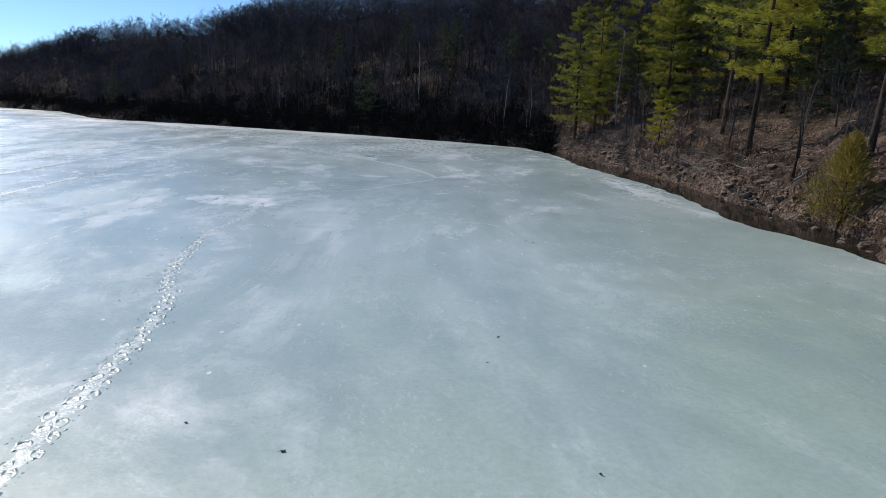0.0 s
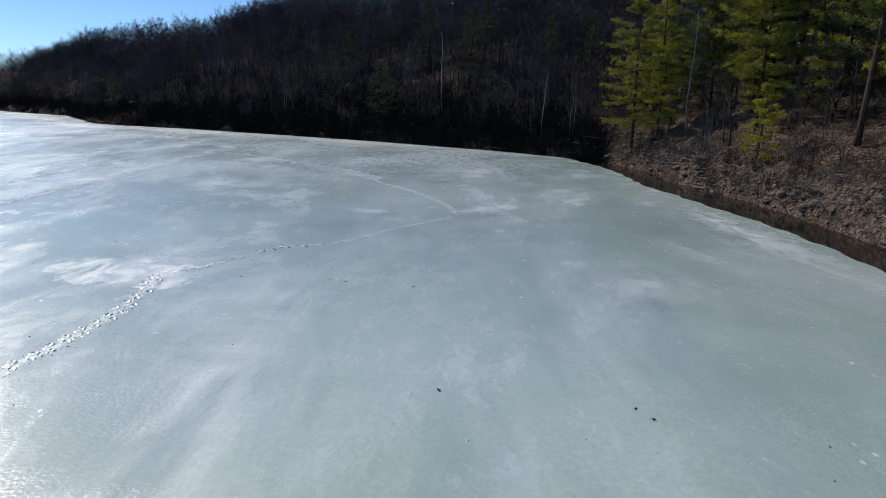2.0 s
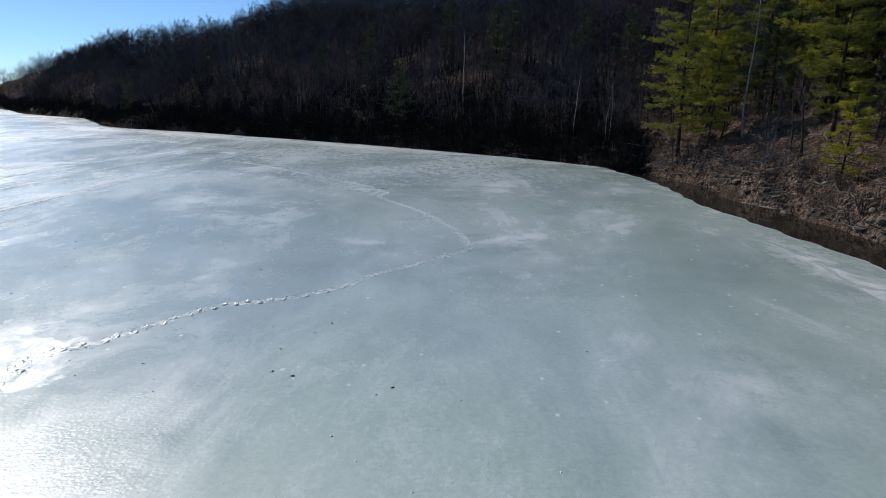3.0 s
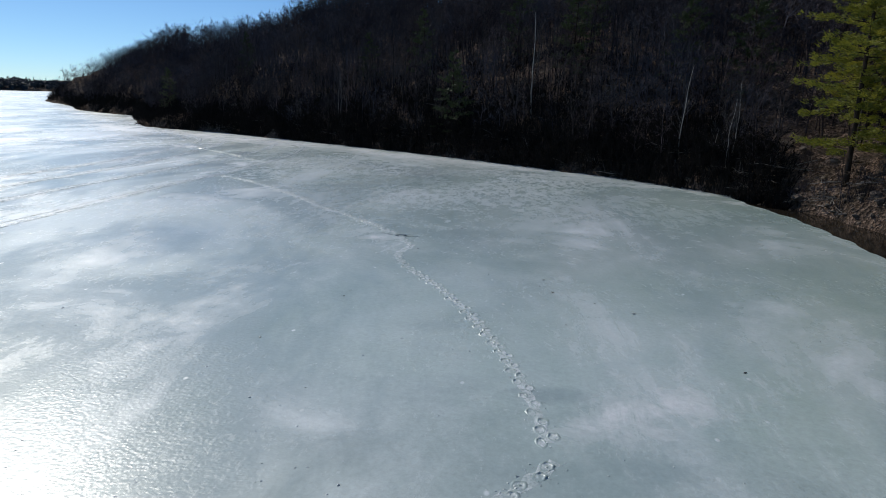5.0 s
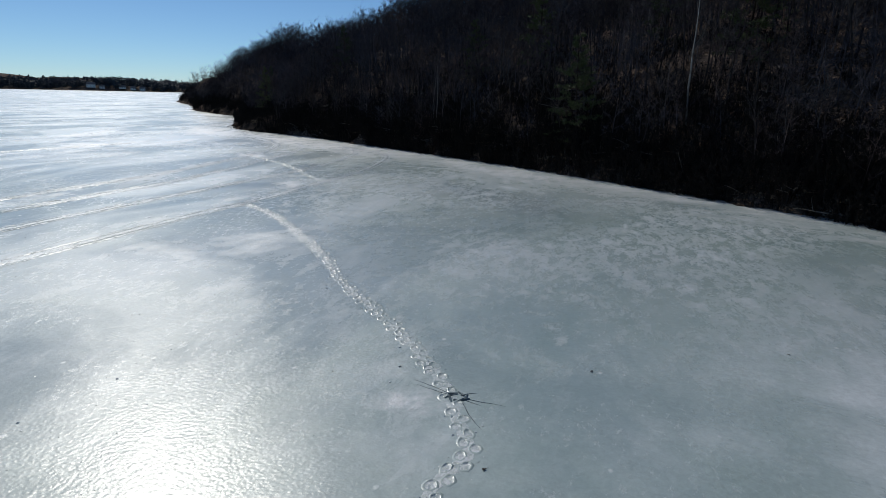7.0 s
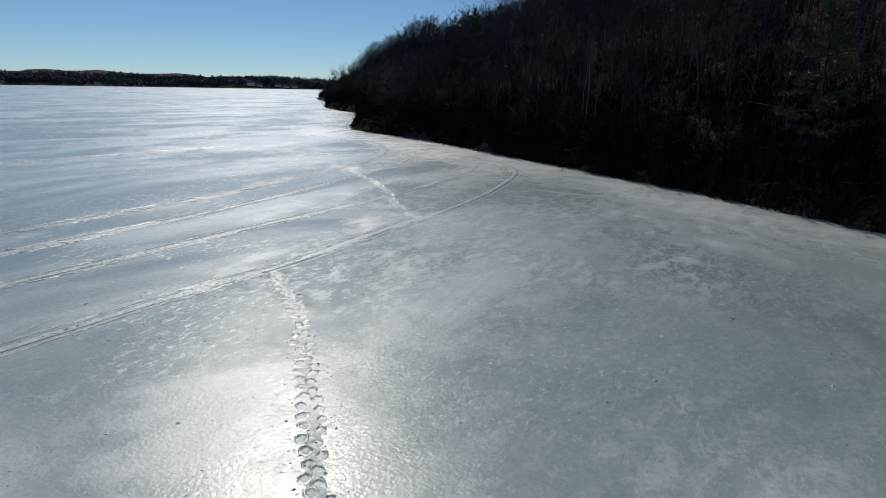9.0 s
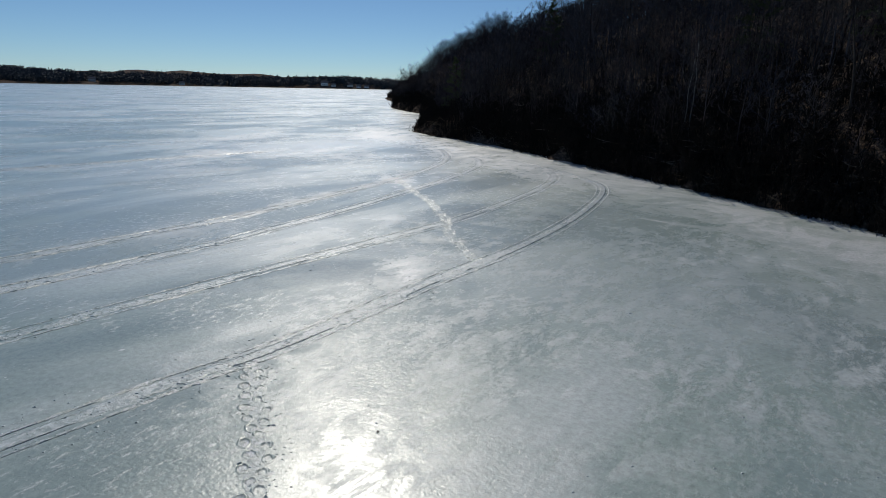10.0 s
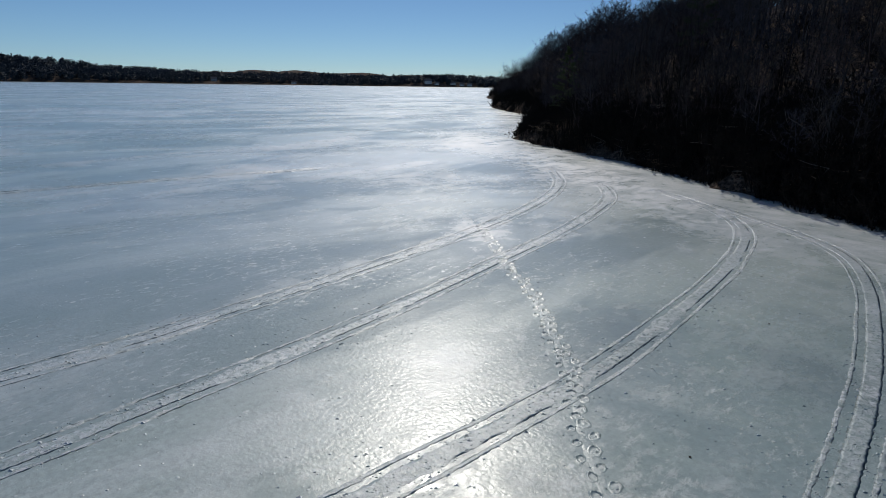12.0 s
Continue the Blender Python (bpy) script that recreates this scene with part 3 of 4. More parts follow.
# ---------------------------------------------------------------- ground sheet
def lines(*spans):
    out = []
    for a, b2, step in spans:
        out += list(np.arange(a, b2, step))
    return np.array(out)


gx = lines((-4500, -2000, 250), (-2000, -1500, 100), (-1500, -900, 30), (-900, -240, 20), (-240, 14, 2.4), (14, 30, 0.45), (30, 130, 2.5), (130, 300, 10), (300, 1000, 60), (1000, 4600, 300))
gy = lines((-4500, -1500, 300), (-1500, -300, 80), (-300, -40, 15), (-40, 10, 3), (10, 88, 0.7), (88, 150, 1.3), (150, 360, 2.8), (360, 600, 10), (600, 1500, 30), (1500, 4600, 250))
X, Y = np.meshgrid(gx, gy)
Z = ground_height(X.ravel(), Y.ravel())
nx, ny = len(gx), len(gy)
idx = np.arange(nx * ny).reshape(ny, nx)
quads = np.stack([idx[:-1, :-1], idx[:-1, 1:], idx[1:, 1:], idx[1:, :-1]], -1).reshape(-1, 4)
ground = new("ground", mesh_of("ground", np.stack([X.ravel(), Y.ravel(), Z], 1).tolist(), quads.tolist(), M_LITTER, True))
tagged(ground, "brown leaf-littered wooded hillside and lake bed", "ground", kind="structure")

# open water along the bank, a hand below the ice
water = new("water", mesh_of("water", [(-60, -300, -0.12), (60, -300, -0.12), (60, 140, -0.12), (-60, 140, -0.12)], [(0, 1, 2, 3)], M_WATER))
tagged(water, "dark open water between ice and bank", "water", kind="structure")

# ice sheet: its melted edge runs along the bank, elsewhere it goes in under the land
EDGE = [(17.2, -60), (17.6, -20), (18.4, 5), (18.5, 19.5), (18.4, 23), (17.3, 27.5), (17.9, 32), (18.4, 36.5), (18.5, 42), (18.0, 47), (17.7, 52), (17.2, 56), (17.7, 62), (17.8, 66), (17.6, 70), (16.9, 74), (16.6, 77)]


def smooth_line(pts, step):
    """Points along a smooth curve through the given ones."""
    p = [Vector(q) for q in pts]
    out = []
    for i in range(len(p) - 1):
        a, b2, c, d = p[max(i - 1, 0)], p[i], p[i + 1], p[min(i + 2, len(p) - 1)]
        n = max(1, round((c - b2).length / step))
        for k in range(n):
            t = k / n
            out.append(0.5 * (2 * b2 + (c - a) * t + (2 * a - 5 * b2 + 4 * c - d) * t * t + (3 * b2 - a - 3 * c + d) * t ** 3))
    return out + [p[-1]]


r = random.Random(5)
rim = [(p.x + 0.10 * math.sin(p.y * 2.1) + r.uniform(-0.07, 0.07), p.y) for p in smooth_line(EDGE, 0.45)]
outline = rim + [(40, 84), (60, 300), (-60, 700), (100, 2050), (-1500, 2050), (-2300, 900), (-2300, -1900), (17.0, -1900)]
n = len(outline)
top = [(x, y, 0.0) for x, y in outline]
low = [(x + (0.12 if i < len(rim) else 0), y, -0.22) for i, (x, y) in enumerate(outline)]
ice = new("ice_sheet", mesh_of("ice_sheet", top + low, [tuple(range(n))] + [(i, i + n, (i + 1) % n + n, (i + 1) % n) for i in range(n)], M_ICE))
tagged(ice, "grey-white weathered lake ice with wet glinting patches", "ice", kind="structure")


# ---------------------------------------------------------------- woods on the hill
def scatter(count, x0, x1, y0, y1, d0, d1, seed, gap):
    """Random standing places on the hill, d metres in from the shore, not closer than gap."""
    rs = np.random.RandomState(seed)
    px, py = rs.uniform(x0, x1, count * 60), rs.uniform(y0, y1, count * 60)
    d = signed_distance(px, py, SHORE)
    keep = (d > d0) & (d < d1)
    px, py, d = px[keep], py[keep], d[keep]
    taken, out = set(), []
    for x, y, dd in zip(px, py, d):
        key = (int(x // gap), int(y // gap))
        if key in taken:
            continue
        taken.add(key)
        out.append((x, y, dd))
        if len(out) >= count:
            break
    return out


def joined(name, builds, places, mat, label, category):
    """Many far trees in one mesh: rows of x, y, z, scale, turn, kind."""
    arrays, tris = [], []
    for b2 in builds:
        arrays.append(np.array([tuple(v) for v in b2.v], np.float32))
        tris.append(np.array([(f[0], f[i], f[i + 1]) for f in b2.f for i in range(1, len(f) - 1)], np.int32))
    V, F, base = [], [], 0
    for x, y, z, s, a, k in places:
        c, sn = math.cos(a), math.sin(a)
        v = arrays[k] * s
        V.append(np.stack([v[:, 0] * c - v[:, 1] * sn + x, v[:, 0] * sn + v[:, 1] * c + y, v[:, 2] + z], 1))
        F.append(tris[k] + base)
        base += len(v)
    ob = new(name, mesh_tris(name, np.concatenate(V), np.concatenate(F), mat))
    return tagged(ob, label, category, kind="stuff")


r = random.Random(11)
kinds = [bare_tree(20 + k, 10.0, 0.32 + 0.05 * (k % 4), 9 + k % 3, 18, 0.55 + 0.12 * (k % 4), 0.012 + 0.002 * (k % 3)) for k in range(7)]
BARE = [(("trunk", a.mesh("bare_trunk", M_BARK, True)), ("crown", b2.mesh("bare_crown", M_TWIG))) for a, b2 in kinds]
def birch_tree(seed, height, stems, lean):
    """A clump of slim crooked stems that fork into thin upright branches."""
    rr = random.Random(seed)
    trunk, crown = Build(), Build()
    for k in range(stems):
        a = rr.uniform(0, 6.28)
        tall_k = height * (1 if k == 0 else rr.uniform(0.55, 0.85))
        pts = limb(rr, (0, 0, -0.3), (math.cos(a) * lean, math.sin(a) * lean, 1), tall_k, 0.24, 8, 0.55)
        pts = [p - Vector((pts[8].x, pts[8].y, 0)) * (0.8 * i / 8) for i, p in enumerate(pts)]
        trunk.tube(pts, [tall_k * 0.0075 * (1 - 0.11 * i) + 0.006 for i in range(9)], 5)
        for q in range(12):
            i = rr.randrange(2, 8)
            at = pts[i].lerp(pts[i + 1], rr.random())
            b3 = rr.uniform(0, 6.28)
            br = limb(rr, at, (math.cos(b3), math.sin(b3), 1.1), tall_k * rr.uniform(0.10, 0.26), 0.22, 4, 0.15)
            crown.tube(br, [0.022, 0.017, 0.012, 0.008, 0.003], 3, False)
            for _ in range(9):
                c = br[rr.randrange(1, 4)].lerp(br[4], rr.random())
                crown.blade(c, c + rand_dir(rr, 0.7) * rr.uniform(0.3, 0.8), 0.018, rand_dir(rr))
    return trunk, crown


BIRCHES = [(("trunk", a.mesh("birch_trunk", M_BIRCH, True)), ("crown", b2.mesh("birch_crown", M_PALEBARK))) for a, b2 in [birch_tree(60, 9.5, 1, 0.12), birch_tree(61, 6.5, 2, 0.15)]]
PINES = [(("trunk", a.mesh("pine_trunk", M_PINE_BARK, True)), ("crown", b2.mesh("pine_crown", M_NEEDLE))) for a, b2 in
         [pine_tree(80, 16, 0.16, 0.23, 16, 42), pine_tree(81, 16, 0.36, 0.25, 11, 46), pine_tree(82, 12, 0.12, 0.25, 14, 34), pine_tree(83, 7, 0.13, 0.26, 10, 24), pine_tree(84, 15, 0.2, 0.24, 14, 42)]]


def tall(d):
    return 0.56 + 0.64 * min(1, max(0, d) / 40)


# nearest bare trees, one by one
for x, y, z, d in on_ground([p for p in scatter(225, -75, 20, 74, 150, 1.0, 20, 1, 2.4) if not (p[0] < -54 and p[2] < 7)] + scatter(48, 20, 45, 12, 80, 1.2, 20, 51, 2.6)):
    k = r.randrange(7)
    plant("bare_tree", BARE[k], x, y, tall(d) * r.uniform(0.6, 1.1), r.uniform(0, 360), r.uniform(-5, 5), "leafless grey-brown tree on the wooded slope", "tree", "bare trees on the hillside", z)

# paler grey trees that stand out among them
PALE = [(("trunk", a.mesh("pale_trunk", M_PALEBARK, True)), ("crown", b2.mesh("pale_crown", M_PALEBARK))) for a, b2 in [bare_tree(70 + k, 9.0, 0.3, 10, 26, 0.6 + 0.1 * k, 0.009, 5, 0.12) for k in range(3)]]
for x, y, z, d in on_ground(scatter(34, -60, 20, 76, 150, 2.0, 26, 71, 5.0) + scatter(9, 20, 32, 20, 80, 2.0, 12, 72, 5.0)):
    plant("bare_tree", PALE[r.randrange(3)], x, y, tall(d) * r.uniform(0.6, 0.95), r.uniform(0, 360), r.uniform(-6, 6), "pale grey leafless tree with fine upswept twigs", "tree", "bare trees on the hillside", z)

# the rest of the hill's woods
LIGHT = ([light_tree(200 + k, 10.0, 390, 0.16 + 0.06 * (k % 3), 0.046) for k in range(6)] + [light_tree(210 + k, 10.0, 330, 0.2, 0.066) for k in range(4)]
         + [light_tree(220 + k, 10.0, 130, 0.2, 0.095) for k in range(3)])
spots = [p for p in (scatter(850, -80, 20, 76, 170, 0.6, 34, 2, 1.8) + scatter(1000, -60, 130, 12, 190, 30, 75, 4, 2.6) + scatter(950, -90, 170, 12, 260, 75, 130, 44, 3.2) + scatter(420, 16, 75, 76, 135, 6, 40, 5, 2.1) + scatter(330, 28, 75, 10, 82, 9, 45, 35, 2.2)
         + scatter(850, -130, -60, 125, 240, 2.6, 32, 3, 2.0) + scatter(1100, -360, -115, 190, 560, 0.5, 40, 14, 2.7) + scatter(950, -330, -30, 125, 500, 32, 120, 13, 3.2)) if not (-74 < p[0] < -54 and p[2] < 7)]
joined("hill_woods", LIGHT, on_ground([(x, y, tall(d) * r.uniform(0.72, 1.12), r.uniform(0, 6.28), r.randrange(6) if y < 200 and d < 34 else r.randrange(6, 10) if y < 200 else r.randrange(10, 13)) for x, y, d in spots]), M_BARK_FAR,
       "leafless grey-brown woods covering the hill", "woods")
# shore underbrush, set thick and coloured near-black to paint the shade there
SHRUBS = [shrub(400 + k, 1.6) for k in range(5)]
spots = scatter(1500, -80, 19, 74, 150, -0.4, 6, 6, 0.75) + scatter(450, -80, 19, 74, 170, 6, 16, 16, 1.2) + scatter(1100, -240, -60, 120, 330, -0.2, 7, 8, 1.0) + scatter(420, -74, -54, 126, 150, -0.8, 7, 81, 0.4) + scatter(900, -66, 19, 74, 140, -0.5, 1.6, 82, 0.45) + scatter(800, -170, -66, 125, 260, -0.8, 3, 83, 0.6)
joined("underbrush", SHRUBS, on_ground([(x, y, r.uniform(0.6, 1.7) * (0.42 if -74 < x < -54 and d < 6 else 0.9 if x < -54 else 1 if y > 74 else 0.5), r.uniform(0, 6.28), r.randrange(5)) for x, y, d in spots]), M_SHADED_BRUSH,
       "tangled leafless underbrush along the shore, coloured dark for shade", "brush")

SAPLINGS = [light_tree(420 + k, 3.6, 60, 0.3, 0.022) for k in range(5)]
joined("saplings", SAPLINGS, on_ground([(x, y, r.uniform(0.5, 1.2), r.uniform(0, 6.28), r.randrange(5)) for x, y, d in scatter(110, 18, 40, 12, 80, 0.4, 12, 58, 1.3)]), M_BRUSH,
       "thin leafless saplings on the bank", "saplings")

spots = scatter(190, 18, 50, 10, 82, 0.8, 18, 7, 1.2) + scatter(240, 18, 26, 10, 80, 0.3, 2.2, 57, 0.6)
joined("bank_brush", SHRUBS, on_ground([(x, y, r.uniform(0.3, 0.7), r.uniform(0, 6.28), r.randrange(5)) for x, y, d in spots]), M_BRUSH, "low brown brush scattered over the bank", "brush")

# pines and birches that stand out
for k, x, y, s in [(0, 21.3, 72.0, 0.95), (0, 25.0, 75.5, 1.0), (4, 22.8, 69.6, 0.7), (0, 28.3, 73.2, 1.05), (4, 29.8, 66.3, 1.0), (0, 30.5, 66.5, 1.15), (2, 31.5, 74.5, 1.2), (0, 36.0, 71.0, 1.2), 
                   (1, 23.9, 38.8, 1.0), (1, 27.0, 48.3, 1.0), (0, 33.0, 50.0, 1.15), (1, 24.9, 29.2, 1.0), (1, 31.5, 36.0, 1.1), (0, 38.0, 45.0, 1.2), (0, 40.0, 58.0, 1.2),
                   (3, 23.6, 53.0, 0.75), (2, 42.0, 66.0, 1.2), (2, 33.5, 60.0, 1.1), (0, 35.5, 41.5, 1.1), (4, 37.0, 36.0, 1.15), (0, 34.0, 31.0, 1.1), (2, 40.5, 40.0, 1.2), (4, 27.6, 61.0, 0.8), (2, 36.5, 54.5, 1.1), (0, 44.0, 50.0, 1.2), (4, 26.0, 80.0, 0.9),
                   ]:
    plant("pine_tree", PINES[k], x, y, s * r.uniform(0.94, 1.06), r.uniform(0, 360), 0, "tall green white pine with level needle plumes", "tree", "pines on the slope")
# pines further up the hill, with the shade painted into their needles
SHADED_PINE = [(("trunk", a.mesh("shaded_pine_trunk", M_PINE_BARK, True)), ("crown", b2.mesh("shaded_pine_crown", M_SHADED_PINE))) for a, b2 in [pine_tree(86, 11, 0.12, 0.24, 15, 20)]]
for x, y, s in [(-5.3, 101.0, 0.8), (7.0, 103.5, 0.85), (9.5, 108, 0.8), (-21, 126.0, 0.7), (17.5, 96.0, 0.8), (-66, 146, 0.7), (1.0, 116, 0.9), (-82, 172, 0.75), (-48, 142, 0.7), (22.0, 92.0, 0.9), (-12, 118, 0.8), (31.0, 57.0, 1.1), (34.0, 46.5, 1.2), (30.5, 42.5, 0.9), (38.5, 50.0, 1.3), (33.0, 69.5, 1.2), (28.0, 70.5, 0.9), (36.0, 63.0, 1.3), (31.5, 33.0, 1.0), (36.5, 33.0, 1.2), (41.0, 35.0, 1.3)]:
    plant("shaded_pine_tree", SHADED_PINE[0], x, y, s, r.uniform(0, 360), 0, "dark green pine among the bare trees, needles coloured for shade", "tree", "hemlocks on the hillside")
for k, x, y, s, turn in [(0, 25.0, 68.3, 1.15, 0), (1, 17.0, 79.6, 0.95, 150), (1, -22.5, 114.5, 1.0, 200), (0, 2.9, 96.8, 1.1, 0), (0, 14.5, 83.5, 0.8, 90)]:
    plant("birch_tree", BIRCHES[k], x, y, s, turn, 0, "pale leafless birch at the shore", "tree", "birches on the shore")
# bleached dead trees leaning out over the shore
SNAGS = [(("trunk", a.mesh("snag_trunk", M_DEADWOOD, True)), ("crown", b2.mesh("snag_branches", M_DEADWOOD))) for a, b2 in [bare_tree(64, 6.0, 0.3, 8, 6, 0.9, 0.010, 5, 0.6), bare_tree(65, 5.0, 0.25, 7, 6, 1.0, 0.010, 5, 0.9)]]
for k, x, y, s, turn, tilt in [(0, 16.2, 81.3, 1.0, 30, 25), (1, 12.2, 86.2, 0.9, 140, 30), (0, 8.0, 89.6, 0.8, 200, 40), (1, 18.2, 77.2, 0.9, 60, 20), (0, 3.0, 93.0, 0.7, 300, 35), (1, -6.0, 99.6, 0.7, 20, 45), (0, -16, 107.2, 0.8, 110, 40), (1, -28, 115, 0.8, 220, 35)]:
    plant("dead_tree", SNAGS[k], x, y, s * 0.55, turn, tilt * 0.8, "bleached dead tree leaning over the shore", "tree", "dead trees on the shore")
a, b2 = cedar_bush(90, 3.2, 1.25)
plant("cedar_bush", (("trunk", a.mesh("cedar_trunk", M_PINE_BARK, True)), ("crown", b2.mesh("cedar_crown", M_CEDAR))), 21.9, 26.6, 1.4, 0, 0, "yellow-green cedar bush on the bank", "bush")


def oak_leaves(seed, height):
    """Dry leaves that still hang in a young oak."""
    rr, t = random.Random(seed), Build()
    for _ in range(420):
        p = Vector((rr.gauss(0, 0.15) * height, rr.gauss(0, 0.15) * height, rr.uniform(0.35, 0.98) * height))
        t.leaf(p, p + rand_dir(rr) * rr.uniform(0.12, 0.26), 0.12, rand_dir(rr))
    return t.mesh("oak_leaves", M_OAKLEAF)


OAK = BARE[2] + (("dry_leaves", oak_leaves(95, 10.0)),)
for x, y, d in scatter(26, -120, 40, 30, 210, 3, 50, 17, 6):
    plant("oak_tree", OAK, x, y, r.uniform(0.5, 0.95), r.uniform(0, 360), 0, "small oak still holding dry russet leaves", "tree", "oaks on the hillside")

# the lone spreading tree on the point
a, b2 = bare_tree(97, 14, 0.2, 4, 8, 1.2, 0.016)
b2 = light_tree(98, 12, 560, 0.3, 0.13)
plant("bare_tree", (("trunk", a.mesh("point_tree_trunk", M_BARK, True)), ("crown", b2.mesh("point_tree_crown", M_BARK))), -204, 292, 0.85, 0, 0, "wide-crowned leafless tree on the tip of the point", "tree")

# sticks and fallen twigs on the bank
def litter_sticks(seed, n2):
    rr, t = random.Random(seed), Build()
    for _ in range(n2):
        a, long = rr.uniform(0, 6.28), rr.uniform(0.15, 0.9)
        p = Vector((rr.uniform(-0.9, 0.9), rr.uniform(-0.9, 0.9), rr.uniform(0.0, 0.12)))
        t.tube([p, p + Vector((math.cos(a) * long, math.sin(a) * long, rr.uniform(-0.12, 0.2)))], [0.014, 0.006], 3, False)
    for _ in range(n2):
        p = Vector((rr.uniform(-0.9, 0.9), rr.uniform(-0.9, 0.9), rr.uniform(0.0, 0.08)))
        t.leaf(p, p + rand_dir(rr, 0.6) * rr.uniform(0.08, 0.2), 0.08, rand_dir(rr))
    return t


spots = scatter(900, 18, 45, 12, 80, 0.1, 16, 27, 0.8) + scatter(250, -60, 20, 74, 140, 0.1, 3, 28, 1.0)
joined("fallen_sticks", [litter_sticks(410 + k, 14) for k in range(5)], on_ground([(x, y, r.uniform(0.7, 1.3), r.uniform(0, 6.28), r.randrange(5)) for x, y, d in spots]), M_DRYGRASS,
       "dry sticks and leaves strewn over the bank", "sticks")

def driftwood(seed):
    rr, t = random.Random(seed), Build()
    for _ in range(5):
        a, long = rr.uniform(0, 6.28), rr.uniform(0.7, 2.0)
        p = Vector((rr.uniform(-0.5, 0.5), rr.uniform(-0.5, 0.5), rr.uniform(0.02, 0.2)))
        pts = limb(rr, p, (math.cos(a), math.sin(a), rr.uniform(-0.1, 0.35)), long, 0.16, 4, 0.0)
        t.tube(pts, [0.032, 0.027, 0.022, 0.014, 0.006], 4, False)
        t.tube(limb(rr, pts[2], rand_dir(rr, 0.5), long * 0.4, 0.2, 2, 0.0), [0.016, 0.011, 0.004], 3, False)
    return t


spots = scatter(150, 17, 24, 12, 80, -0.1, 1.8, 37, 0.6) + scatter(110, -60, 20, 74, 140, -0.3, 2.0, 38, 0.8)
joined("driftwood", [driftwood(440 + k) for k in range(6)], on_ground([(x, y, r.uniform(0.6, 1.2), r.uniform(0, 6.28), r.randrange(6)) for x, y, d in spots]), M_DEADWOOD,
       "tangled bleached driftwood at the waterline", "driftwood")


spots = scatter(16, -48, -20, 114, 134, 3, 12, 39, 1.5) + scatter(10, -10, 14, 92, 112, 3, 10, 40, 2.0)
joined("fallen_branches", [driftwood(440 + k) for k in range(6)], on_ground([(x, y, r.uniform(1.2, 2.4), r.uniform(0, 6.28), r.randrange(6)) for x, y, d in spots]), M_DEADWOOD,
       "pale fallen branches lying among the trees", "branches")


# far shore: belts of trees, the haze of distance tinted into their crowns
HOUSES = [(48.2, 10, 15, 9, 5, 48), (44.4, 5, 10, 7, 3, 40), (45.1, 4, 9, 7, 3, 55), (45.9, 5, 12, 7, 3, 46), (47.4, 4, 9, 6, 3, 50), (67.0, 40, 12, 8, 5, 70), (60.3, 8, 10, 7, 3, 60)]   # degrees left, metres in, width, depth, height, turn
rs = np.random.RandomState(9)
fx, fy = rs.uniform(-1900, -300, 90000), rs.uniform(-500, 1900, 90000)
e = signed_distance(fx, fy, FAR)
bearing = np.degrees(np.arctan2(-(fx + 20), fy - 82))
keep = (e > 1) & ((e < 130) | ((fy < 620) & (e < 420)))
for left, inside, *rest in HOUSES:
    keep &= ~((np.abs(bearing - left) < 0.42) & (e < inside + 12))
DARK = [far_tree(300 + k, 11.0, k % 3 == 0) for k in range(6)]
joined("far_shore_woods", DARK, on_ground([(x, y, r.uniform(1.15, 1.75), r.uniform(0, 6.28), r.randrange(6)) for x, y in list(zip(fx[keep], fy[keep]))[:6800]]), M_HAZED_FAR_WOODS,
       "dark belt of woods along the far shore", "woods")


# ---------------------------------------------------------------- shore: rocks, logs
def rock_mesh(seed):
    bm = bmesh.new()
    bmesh.ops.create_icosphere(bm, subdivisions=2, radius=0.5)
    rr = random.Random(seed)
    cuts = [(rand_dir(rr), rr.uniform(0.26, 0.42)) for _ in range(9)]
    for v in bm.verts:
        for d, h in cuts:
            over = v.co.dot(d) - h
            if over > 0:
                v.co -= d * over * 0.9
        v.co += noise.noise_vector(v.co * 3 + Vector((seed, 0, 0))) * 0.05
        v.co.z *= 0.72
    me = bpy.data.meshes.new("rock")
    bm.to_mesh(me)
    bm.free()
    me.materials.append(M_ROCK)
    return me


ROCKS = [rock_mesh(k) for k in range(9)]
r = random.Random(21)
bank = [p for p in smooth_line(SHORE[3:22], 0.3) if 8 < p.y < 112]
count = 0
for i, p in enumerate(bank):
    q = bank[min(i + 1, len(bank) - 1)] - bank[max(i - 1, 0)]
    side = Vector((q.y, -q.x)).normalized()
    for _ in range(3 if p.y < 76 else 1):
        if r.random() < (0.38 if p.y < 76 else 0.3) and count < 300:
            off = r.uniform(-0.3, 0.9) if r.random() < 0.85 else r.uniform(0.9, 3)
            x, y = p.x + side.x * off + r.uniform(-0.2, 0.2), p.y + side.y * off
            size = 0.16 + 0.62 * r.random() ** 2.4
            z = max(ground_z(x, y), -0.25)
            ob = new("rock", r.choice(ROCKS))
            ob.matrix_basis = pose(x, y, z + size * 0.06, r.uniform(-20, 20), r.uniform(-20, 20), r.uniform(0, 360)) @ Matrix.Diagonal((size * r.uniform(0.8, 1.4), size, size * r.uniform(0.7, 1.1), 1))
            tagged(ob, "weathered grey-brown stone at the waterline of the bank", "rock", "stones along the bank")
            count += 1


